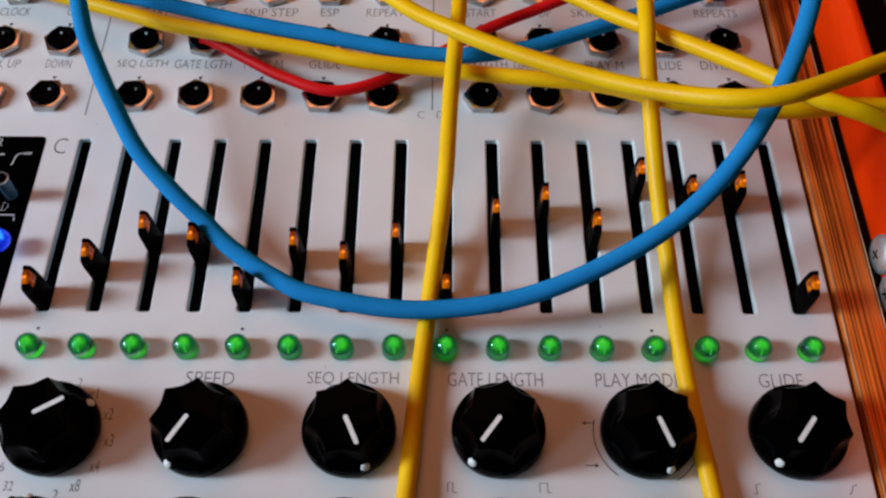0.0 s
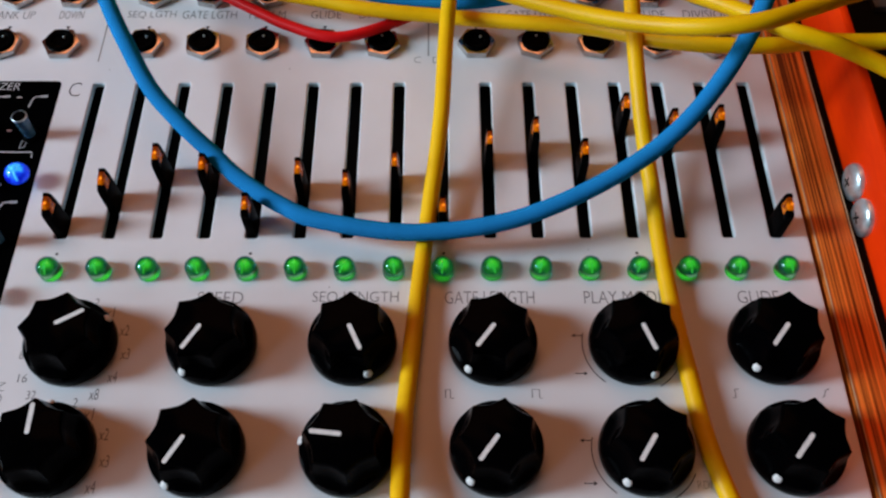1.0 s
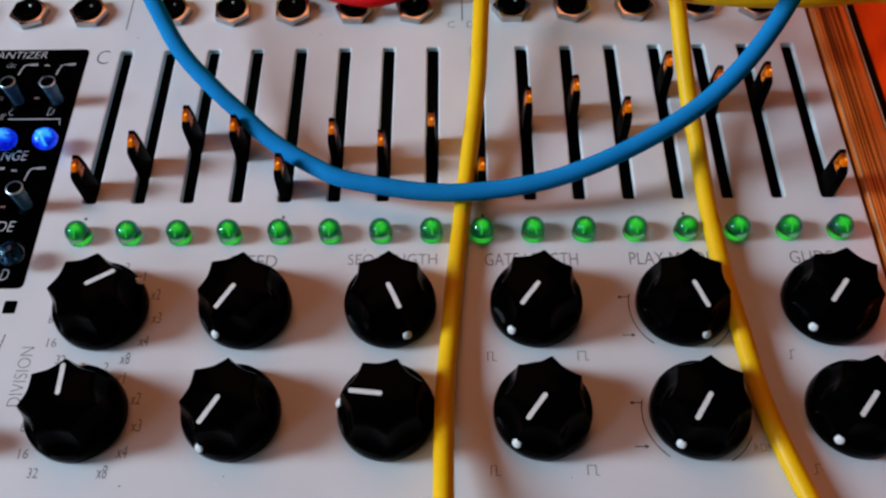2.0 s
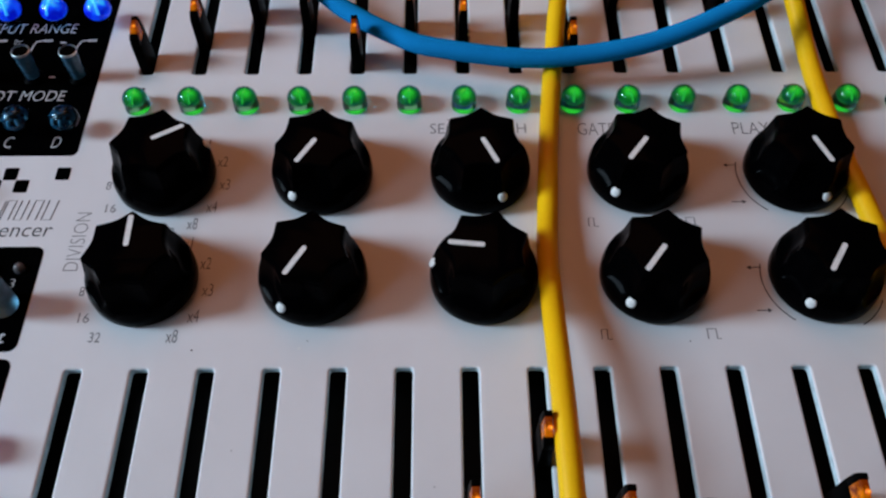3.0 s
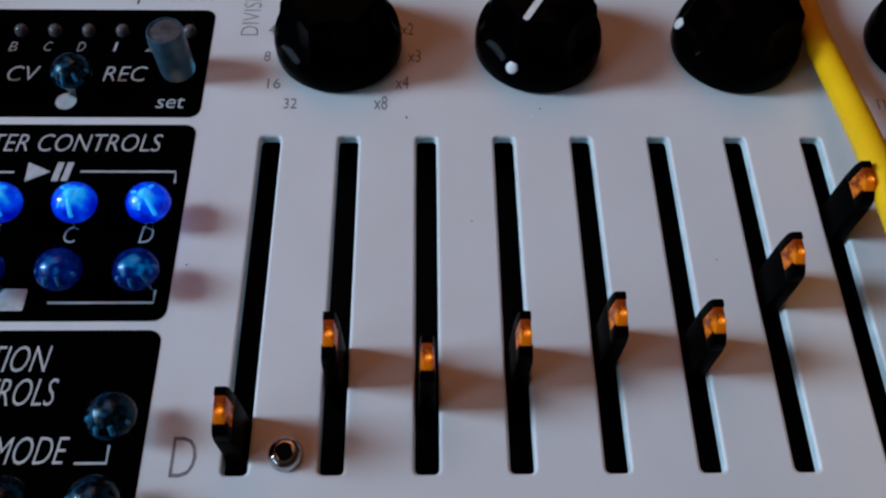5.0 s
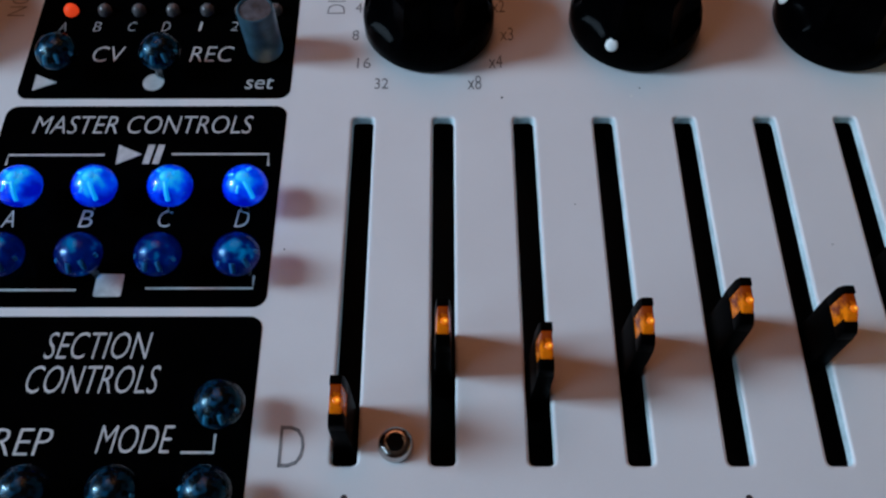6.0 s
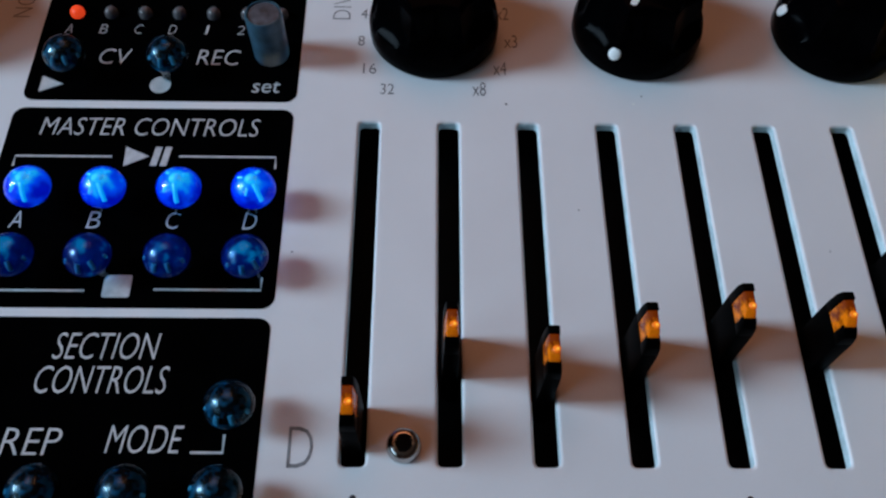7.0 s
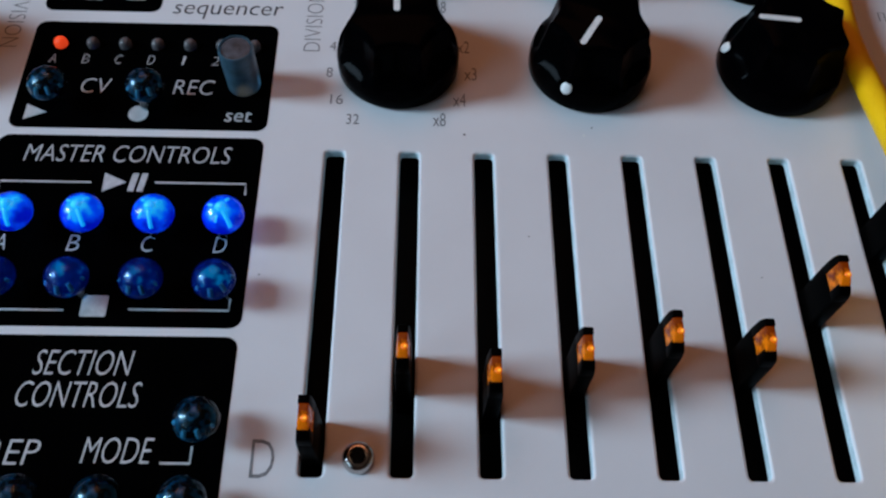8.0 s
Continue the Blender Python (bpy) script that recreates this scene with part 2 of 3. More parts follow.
def spline(points, m=14):
    """A smooth line through the points."""
    p = [Vector(q) for q in points]
    p = [p[0] * 2 - p[1]] + p + [p[-1] * 2 - p[-2]]
    out = []
    for i in range(1, len(p) - 2):
        a, b, c, d = p[i - 1:i + 3]
        for k in range(m):
            u = k / m
            out.append(0.5 * (2 * b + (c - a) * u + (2 * a - 5 * b + 4 * c - d) * u * u + (3 * b - a - 3 * c + d) * u ** 3))
    return out + [p[-2]]


def tube(bm, line, radius, n=20):
    side = Vector((0, 0, 1))
    rings = []
    for i, q in enumerate(line):
        t = (line[min(i + 1, len(line) - 1)] - line[max(i - 1, 0)]).normalized()
        side = (side - t * side.dot(t)).normalized()
        other = t.cross(side)
        rings.append([bm.verts.new(q + radius * (math.cos(2 * math.pi * k / n) * side + math.sin(2 * math.pi * k / n) * other)) for k in range(n)])
    for a, b in zip(rings, rings[1:]):
        for k in range(n):
            bm.faces.new((a[k], a[(k + 1) % n], b[(k + 1) % n], b[k]))
    bm.faces.new(rings[0][::-1])
    bm.faces.new(rings[-1])
    return bm


MM = 0.001


# ---------------------------------------------------------------- the room
def wall_box(name, lims, material, label, category="wall"):
    bm = bmesh.new()
    box(bm, *lims)
    return tagged(part(name, bm, material, None, label, smooth=False), category=category, kind="structure")


RX, RY, RZ = (-1.02, 2.0), (-1.9, 1.9), (-0.80, 1.70)
wall_box("floor", (RX[0] - 0.2, RX[1] + 0.1, RY[0] - 0.1, RY[1] + 0.1, RZ[0] - 0.1, RZ[0]), M_FLOOR, "brown wooden floor of the room", "floor")
wall_box("ceiling", (RX[0] - 0.2, RX[1] + 0.1, RY[0] - 0.1, RY[1] + 0.1, RZ[1], RZ[1] + 0.1), M_CEIL, "warm painted ceiling of the room", "ceiling")
wall_box("wall_east", (RX[1], RX[1] + 0.1, RY[0], RY[1], *RZ), M_WALL, "warm plastered wall")
wall_box("wall_north", (RX[0], RX[1], RY[1], RY[1] + 0.1, *RZ), M_WALL, "warm plastered wall")
wall_box("wall_south", (RX[0], RX[1], RY[0] - 0.1, RY[0], *RZ), M_WALL, "warm plastered wall")
bm = bmesh.new()
x0, x1 = RX[0] - 0.2, RX[0]
at = RY[1] + 0.1
for (wy0, wy1), (wz0, wz1), watts, colour in WINDOWS:
    box(bm, x0, x1, wy1, at, *RZ)
    box(bm, x0, x1, wy0, wy1, RZ[0], wz0)
    box(bm, x0, x1, wy0, wy1, wz1, RZ[1])
    at = wy0
box(bm, x0, x1, RY[0] - 0.1, at, *RZ)
tagged(part("wall_west", bm, M_WALL, None, "warm plastered wall with two window openings", smooth=False), category="wall", kind="structure")
for k, ((wy0, wy1), (wz0, wz1), watts, colour) in enumerate(WINDOWS):
    win = tagged(new("window_%d" % (k + 1)), "white painted window in the plastered wall", "window", kind="structure")
    bm = bmesh.new()
    for y0, y1, z0, z1 in ((wy0, wy0 + 0.03, wz0, wz1), (wy1 - 0.03, wy1, wz0, wz1), (wy0 + 0.03, wy1 - 0.03, wz0, wz0 + 0.03), (wy0 + 0.03, wy1 - 0.03, wz1 - 0.03, wz1)):
        box(bm, x0 + 0.04, x0 + 0.10, y0, y1, z0, z1)
    part("window_frame", bm, M_FRAME, win, smooth=False)

# table
table = tagged(new("table"), "brown wooden table under the instruments", "table")
bm = bmesh.new()
box(bm, -0.75, 0.75, -0.40, 0.60, -0.090, -0.055, 0.004)
part("tabletop", bm, M_TABLE, table)
for lx in (-0.70, 0.65):
    for ly in (-0.35, 0.50):
        bm = bmesh.new()
        box(bm, lx, lx + 0.05, ly, ly + 0.05, RZ[0], -0.090, 0.003)
        part("leg", bm, M_TABLE, table)

# ceiling lamp
lamp = tagged(new("ceiling_lamp"), "warm glowing ceiling lamp with a fabric shade", "lamp")
bm = bmesh.new()
lathe(bm, [(0.72, 0.0), (0.72, 0.012)], 32, (-0.20, 1.10, 1.545))
part("shade", bm, M_SHADE, lamp)
bm = bmesh.new()
lathe(bm, [(0.03, 0.0), (0.05, 0.143)], 16, (-0.20, 1.10, 1.557))
part("mount", bm, M_FRAME, lamp)

# ---------------------------------------------------------------- the sequencer
seq = tagged(new("step_sequencer"), "white step sequencer with black knobs, faders and wooden cheeks", "synthesizer")
PX0, PX1, PY0, PY1, THICK = -292.0, 76.6, -36.0, 232.0, 1.3
SLOT_HALF = 1.29
C_SLOT, D_SLOT = (103.6, 145.6), (-0.8, 42.8)
SLOT_X = [-80.0 + 10 * i for i in range(16)]

# faceplate with its fader slots cut right through
xs = [PX0] + sorted(v for c in SLOT_X for v in (c - SLOT_HALF, c + SLOT_HALF)) + [PX1]
ys = [PY0, *D_SLOT, *C_SLOT, PY1]
bm = bmesh.new()


def solid(i, j):
    return 0 <= i < len(xs) - 1 and 0 <= j < len(ys) - 1 and not (i % 2 == 1 and j in (1, 3))


top = {(i, j): bm.verts.new((xs[i] * MM, ys[j] * MM, 0)) for i in range(len(xs)) for j in range(len(ys))}
low = {k: bm.verts.new((v.co.x, v.co.y, -THICK * MM)) for k, v in top.items()}
for i in range(len(xs) - 1):
    for j in range(len(ys) - 1):
        if not solid(i, j):
            continue
        bm.faces.new((top[i, j], top[i + 1, j], top[i + 1, j + 1], top[i, j + 1]))
        bm.faces.new((low[i, j], low[i, j + 1], low[i + 1, j + 1], low[i + 1, j]))
        for di, dj, a, b in ((-1, 0, (i, j), (i, j + 1)), (1, 0, (i + 1, j + 1), (i + 1, j)), (0, -1, (i + 1, j), (i, j)), (0, 1, (i, j + 1), (i + 1, j + 1))):
            if not solid(i + di, j + dj):
                bm.faces.new((top[a], top[b], low[b], low[a]))
inner = {round(v, 6) for c in SLOT_X for v in ((c - SLOT_HALF) * MM, (c + SLOT_HALF) * MM)}
posts = [e for e in bm.edges if (e.verts[0].co.xy - e.verts[1].co.xy).length < 1e-7 and round(e.verts[0].co.x, 6) in inner]
bmesh.ops.bevel(bm, geom=posts, offset=0.55 * MM, segments=3, affect="EDGES", profile=0.5)
edge = [e for e in bm.edges if abs(e.verts[0].co.z) < 1e-7 and abs(e.verts[1].co.z) < 1e-7 and any(f.calc_center_median().z < -1e-5 for f in e.link_faces)]
bmesh.ops.bevel(bm, geom=edge, offset=0.38 * MM, segments=3, affect="EDGES", profile=0.5)
plate = part("faceplate", bm, M_PANEL, seq, "white lacquered metal faceplate with slots and printing", smooth=False)
plate.data.materials.append(M_EDGE)         # grey-cyan cut edges: the window light on the slot walls is put into the colour
for poly in plate.data.polygons:
    if abs(poly.normal.z) < 0.6:
        poly.material_index = 1

bm = bmesh.new()
box(bm, PX0 * MM, PX1 * MM, PY0 * MM, PY1 * MM, -0.054, -0.0075)
part("case_body", bm, M_CAVITY, seq, "black inside of the case", smooth=False)
for xa, xb in ((77.5, 85.9), (-301.3, -292.9)):
    bm = bmesh.new()
    box(bm, xa * MM, xb * MM, (PY0 - 4) * MM, (PY1 + 4) * MM, -0.055, 0.0006, 0.0005)
    cheek = part("wooden_cheek", bm, M_WOOD, seq, "brown straight-grained wooden side cheek")
    # pale lines paint the highlight along both long edges of the cheek
    bm = bmesh.new()
    box(bm, (xa + 0.12) * MM, (xa + 0.28) * MM, (PY0 - 3) * MM, (PY1 + 3) * MM, 0.0003, 0.00072)
    box(bm, (xb - 0.26) * MM, (xb - 0.10) * MM, (PY0 - 3) * MM, (PY1 + 3) * MM, 0.0003, 0.00072)
    part("edge_line", bm, M_EDGE_HIGHLIGHT, cheek, "pale lines painted as the edge highlight", smooth=False)


def lettering(text, x0, x1, y, h, material, parent, z=0.03, turn=0, thin=-0.018, slant=0.0):
    """Flat printed letters, fitted between x0 and x1 with their foot at y and cap height h (millimetres)."""
    cu = bpy.data.curves.new("lettering", "FONT")
    cu.body, cu.size, cu.offset, cu.resolution_u = text, 1.0, thin, 3
    tmp = bpy.data.objects.new("lettering", cu)
    me = bpy.data.meshes.new_from_object(tmp)
    bpy.data.objects.remove(tmp)
    bpy.data.curves.remove(cu)
    co = np.empty(len(me.vertices) * 3)
    me.vertices.foreach_get("co", co)
    co = co.reshape(-1, 3)
    lo, hi = co.min(0), co.max(0)
    base = 0.0 if text != text.upper() else lo[1]
    tall = (0.53 if text.islower() else hi[1] - base)
    if text in "1I":
        x0, x1 = x0 + 0.35 * (x1 - x0), x1 - 0.35 * (x1 - x0)
    co[:, 0] = (co[:, 0] - lo[0]) / (hi[0] - lo[0]) * (x1 - x0)
    co[:, 1] = (co[:, 1] - base) / tall * h
    co[:, 0] += slant * co[:, 1]
    if turn:
        a = radians(turn)
        co[:, 0], co[:, 1] = co[:, 0] * math.cos(a) - co[:, 1] * math.sin(a), co[:, 0] * math.sin(a) + co[:, 1] * math.cos(a)
    co[:, 0] += x0
    co[:, 1] += y
    co[:, 2] = z
    me.vertices.foreach_set("co", (co * MM).ravel())
    me.materials.append(material)
    ob = new("lettering", me)
    ob.parent = parent
    return ob


def stroke(points, w, material, parent, z=0.03, name="printed_line"):
    """A flat printed line of width w through the points (millimetres)."""
    bm = bmesh.new()
    p = [Vector((*q, 0)) for q in points]
    left, right = [], []
    for i, q in enumerate(p):
        t = (p[min(i + 1, len(p) - 1)] - p[max(i - 1, 0)]).normalized()
        s = Vector((-t.y, t.x, 0)) * w / 2
        left.append(bm.verts.new(((q + s).x * MM, (q + s).y * MM, z * MM)))
        right.append(bm.verts.new(((q - s).x * MM, (q - s).y * MM, z * MM)))
    for i in range(len(p) - 1):
        bm.faces.new((left[i], right[i], right[i + 1], left[i + 1]))
    return part(name, bm, material, parent, smooth=False)


def patch(outline, material, parent, z0=-0.05, z1=0.04, name="printed_mark"):
    bm = bmesh.new()
    prism(bm, [(x * MM, y * MM) for x, y in outline], z0 * MM, z1 * MM)
    return part(name, bm, material, parent, smooth=False)


def disc(x, y, r, n=24):
    return [(x + r * math.cos(2 * math.pi * i / n), y + r * math.sin(2 * math.pi * i / n)) for i in range(n)]


# black printed fields in the middle column
BLACK_Z = 0.03


def field(x0, x1, y0, y1, r=1.5):
    return tagged(patch(round_rect(x0, x1, y0, y1, r), M_BLACK, seq, -0.05, BLACK_Z, "printed_field"), label="black printed field with white lettering")


f_quant = field(-123.6, -88.7, 84.0, 146.2, 1.2)
f_rec = field(-124.4, -89.5, 45.8, 64.9)
f_master = field(-124.9, -89.6, 16.7, 44.6)
f_section = field(-124.9, -89.7, -34.0, 15.6)
f_stop = field(-124.2, -107.2, 67.1, 81.9)

WZ = BLACK_Z + 0.06


def white(text, x0, x1, y, h, parent, thin=None):
    thin = thin if thin is not None else (-0.010 if h > 2.2 else -0.022)
    return lettering(text, x0, x1 - 0.08 * h, y, h, M_WHITE_INK, parent, WZ, thin=thin, slant=0.11)


def wline(points, parent, w=0.28):
    return stroke(points, w, M_WHITE_INK, parent, WZ)


# quantizer field
COLS = (-117.3, -108.4, -99.5, -90.9)
white("QUANTIZER", -114.2, -98.0, 143.1, 2.5, f_quant)
white("OUTPUT RANGE", -116.8, -95.6, 114.6, 2.6, f_quant)
white("ONE-SHOT MODE", -118.4, -93.9, 96.9, 2.5, f_quant)
white("on/off", -108.6, -103.2, 125.3, 1.5, f_quant)
for ch, x in zip("ABCD", COLS):
    white(ch, x - 3.3, x - 1.9, 126.8, 2.0, f_quant)
    white(ch, x - 2.9, x - 1.2, 85.8, 2.5, f_quant)
wline([(-102.4, 125.8), (-91.0, 125.7), (-90.8, 124.2)], f_quant)
for x in COLS:
    for ya, yb in ((138.4, 141.5), (109.4, 112.5)):
        wline([(x - 3.9, ya), (x - 3.6, ya + 1.8), (x - 3.2, yb - 0.2), (x - 2.6, yb), (x - 0.6, yb + 0.1)], f_quant, 0.30)
        wline([(x - 1.9, yb), (x - 0.2, yb + 0.1)], f_quant, 0.62)
for y in (141.3, 131.7, 112.0, 102.9):
    wline([(-98.1, y), (-97.0, y)], f_quant, 0.35)
white("0V", -107.2, -105.6, 111.4, 1.4, f_quant)
white("MIN", -107.6, -105.1, 131.1, 1.3, f_quant)
white("ON", -106.6, -104.8, 140.7, 1.3, f_quant)

# record field
for ch, k in zip("ABCD123", range(7)):
    white(ch, -121.3 + 4.58 * k, -120.2 + 4.58 * k, 57.1, 1.6, f_rec)
white("CV", -116.0, -111.8, 51.8, 2.6, f_rec)
white("REC", -103.1, -97.5, 51.8, 2.6, f_rec)
white("set", -95.4, -91.7, 47.3, 1.75, f_rec, thin=0.0)
patch(disc(-107.2, 48.4, 1.35), M_WHITE_INK, f_rec, 0, WZ)
patch([(-122.5, 47.1), (-119.6, 48.4), (-122.5, 49.7)], M_WHITE_INK, f_rec, 0, WZ)

# master field
white("MASTER CONTROLS", -120.9, -93.7, 40.3, 2.7, f_master)
wline([(-123.0, 35.6), (-123.0, 37.1), (-111.3, 37.1)], f_master)
wline([(-103.1, 37.2), (-91.3, 37.2), (-91.2, 35.5)], f_master)
wline([(-123.0, 20.6), (-123.0, 18.8), (-111.0, 18.8)], f_master)
wline([(-103.3, 19.0), (-91.3, 19.0), (-91.3, 20.6)], f_master)
patch(round_rect(-109.0, -105.9, 18.0, 20.8, 0.25, 3), M_WHITE_INK, f_master, 0, WZ)
patch([(-109.7, 35.7), (-106.8, 37.2), (-109.8, 38.6)], M_WHITE_INK, f_master, 0, WZ)
for x in (-106.5, -105.3):
    patch([(x, 35.8), (x + 0.8, 35.8), (x + 1.15, 38.6), (x + 0.35, 38.6)], M_WHITE_INK, f_master, 0, WZ)
for ch, x in zip("ABCD", (-121.5, -112.5, -103.4, -94.3)):
    white(ch, x, x + 1.7, 26.9, 2.3, f_master)

# section field
white("SECTION", -112.9, -101.6, 10.6, 3.1, f_section)
white("CONTROLS", -114.2, -100.0, 6.75, 3.1, f_section)
white("MODE", -105.3, -97.6, 0.4, 2.95, f_section)
white("REP", -116.0, -109.9, 0.2, 2.8, f_section)
wline([(-96.6, 0.5), (-93.3, 0.5), (-93.3, 2.4)], f_section)

# transport field
patch(round_rect(-112.6, -109.6, 69.4, 72.0, 0.3, 3), M_WHITE_INK, f_stop, 0, WZ)
patch([(-121.9, 69.2), (-118.7, 70.6), (-121.9, 72.0)], M_WHITE_INK, f_stop, 0, WZ)
for x in (-118.4, -117.0):
    patch([(x, 69.3), (x + 0.9, 69.3), (x + 0.9, 71.9), (x, 71.9)], M_WHITE_INK, f_stop, 0, WZ)

# maker's mark: black cells, and thin bars for the name
for cx, cy in ((0, 0), (0, 1), (1, 0), (2, 1), (3, 0), (5.75, 1)):
    xa, ya = -105.3 + 2.42 * cx, 76.0 + 2.66 * cy
    patch(round_rect(xa, xa + 2.46, ya, ya + 2.7, 0.3, 3), M_BLACK, plate, -0.05, 0.03 + 0.004 * cx)
for k, w in enumerate((1.6, 2.0, 2.1, 1.6, 1.4, 1.6, 1.8)):
    xa = -105.6 + 2.32 * k
    stroke([(xa, 70.3), (xa + 0.6, 74.3), (xa + w + 0.4, 74.3), (xa + w - 0.2, 70.3)] if k % 2 else [(xa + 0.6, 74.3), (xa, 70.3), (xa + w - 0.2, 70.3), (xa + w + 0.4, 74.3)], 0.2, M_INK_DARK, plate)
lettering("sequencer", -105.4, -89.4, 66.9, 2.2, M_INK_DARK, plate, slant=0.12, thin=-0.008)


# grey printing on the white plate
def ink(text, x0, x1, y, h, **kw):
    return lettering(text, x0, x1, y, h, M_INK, plate, 0.03, **kw)


KNOB_X = [-71.93 + 27.2 * k for k in range(6)]
KNOB_Y = (79.3, 58.3)
for word, x0, x1 in (("SPEED", -49.3, -40.1), ("SEQ LENGTH", -26.2, -8.9), ("GATE LENGTH", 0.4, 18.4), ("PLAY MODE", 28.4, 44.6), ("GLIDE", 59.3, 67.7)):
    ink(word, x0, x1, 88.2, 2.8, thin=-0.010)
for cy in KNOB_Y:
    for word, dx, dy in (("2", 2.8, 9.3), ("x1", 5.8, 6.8), ("x2", 9.4, 2.9), ("x3", 10.4, -2.1), ("x4", 8.8, -6.8), ("x8", 6.0, -10.3), ("32", -5.9, -10.2), ("16", -8.3, -6.8), ("8", -9.6, -2.0), ("4", -9.4, 2.9)):
        w = 0.88 * len(word)
        ink(word, KNOB_X[0] + dx - w / 2 - 0.1, KNOB_X[0] + dx + w / 2 - 0.1, cy + dy - 0.8, 1.75, thin=-0.002)
ink("DIVISION", -83.3, -71.8, 60.2, 2.4, turn=90)
ink("DIVISION", -128.9, -117.4, 71.4, 2.4, turn=-90)
lettering("C", -86.6, -83.9, 141.6, 4.1, M_INK_DARK, plate)
lettering("D", -86.7, -84.1, -1.0, 4.3, M_INK, plate, thin=-0.014)
ink("C", -6.6, -5.0, 151.6, 2.0)
ink("D", -2.2, -0.7, 151.6, 2.0)
stroke([(-3.3, 153.8), (-3.3, 215)], 0.26, M_INK, plate)
stroke([(-81.6, 152.2), (-81.6, 215)], 0.26, M_INK, plate)
for y in (99.8, -4.0):
    for i in (0, 4, 8, 12):
        patch(disc(SLOT_X[i] + 0.2, y, 0.33, 12), M_INK_DARK, plate, 0, 0.03)
for kx, spread in ((KNOB_X[3], 8.3), (KNOB_X[5], 8.5)):
    for cy in KNOB_Y:
        y = cy - 10.9
        if kx == KNOB_X[3]:
            stroke([(kx - spread - 0.9, y), (kx - spread - 0.9, y + 1.7), (kx - spread, y + 1.7), (kx - spread, y), (kx - spread + 0.7, y)], 0.2, M_INK, plate)
            stroke([(kx + spread - 1.1, y), (kx + spread - 1.1, y + 1.7), (kx + spread + 0.3, y + 1.7), (kx + spread + 0.3, y), (kx + spread + 0.9, y)], 0.2, M_INK, plate)
        else:
            stroke([(kx - spread - 0.8, y), (kx - spread - 0.2, y), (kx - spread - 0.2, y + 1.7), (kx - spread + 0.6, y + 1.7)], 0.2, M_INK, plate)
            stroke([(kx + spread - 0.8, y), (kx + spread - 0.4, y + 0.3), (kx + spread, y + 1.4), (kx + spread + 0.8, y + 1.7)], 0.2, M_INK, plate)
for cy in KNOB_Y:
    kx = KNOB_X[4]
    for a0, a1 in ((165, 236), (-62, -25)):
        stroke([(kx + 9.7 * math.cos(radians(a)), cy + 9.7 * math.sin(radians(a))) for a in range(a0, a1 + 1, 4)], 0.2, M_INK_DARK, plate)
    for y, d in ((cy + 1.9, -1), (cy - 6.0, 1)):
        x = kx - 10.4
        stroke([(x - 1.2, y), (x + 1.0, y)], 0.18, M_INK_DARK, plate)
        patch([(x + d * 1.3, y), (x + d * 0.6, y + 0.4), (x + d * 0.6, y - 0.4)], M_INK_DARK, plate, 0, 0.035)
    ink("RDM", kx + 8.8, kx + 12.2, cy - 7.0, 1.4)

JACK_X = [-119.6, -105.2, -91.0, -71.3, -57.1, -42.9, -28.5, -14.4, 8.2, 22.3, 36.8, 51.2, 65.2]
JACK_Y = (157.1, 173.6, 190.0, 206.4)
LABELS = {0: ("", "BANK UP", "DOWN", "SEQ LGTH", "GATE LGTH", "PLAY M", "GLIDE", "DIVISION", "SEQ LGTH", "GATE LGTH", "PLAY M", "GLIDE", "DIVISION"),
          1: ("", "CLOCK", "CV", "START", "STOP", "SKIP STEP", "ESP", "REPEATS", "START", "STOP", "SKIP STEP", "ESP", "REPEATS")}
for row, words in LABELS.items():
    for x, word in zip(JACK_X, words):
        if word:
            half = 0.74 * len(word)
            ink(word, x - half, x + half, JACK_Y[row] + 8.9, 2.6, thin=-0.008)
for y in JACK_Y[:3]:
    for x in JACK_X:
        patch([(x - 0.5, y + 6.4), (x, y + 5.3), (x + 0.5, y + 6.4)], M_INK_DARK, plate, 0, 0.03)

# dust and small blemishes on the lacquer
for x, y, r, m in ((-62.6, 45.9, 0.16, M_INK_DARK), (-46.2, 46.1, 0.2, M_MARK), (-45.0, 47.4, 0.1, M_INK_DARK), (-78.4, 149.6, 0.14, M_INK), (-36.0, 149.9, 0.14, M_INK), (14.0, 47.0, 0.13, M_INK),
                   (-23.0, 92.0, 0.12, M_INK), (30.2, 100.6, 0.14, M_INK), (-88.2, 24.0, 0.12, M_INK), (-54.5, 30.0, 0.1, M_INK), (-25.4, 24.6, 0.1, M_INK)):
    patch(disc(x, y, r, 7), m, plate, 0, 0.045, "speck")


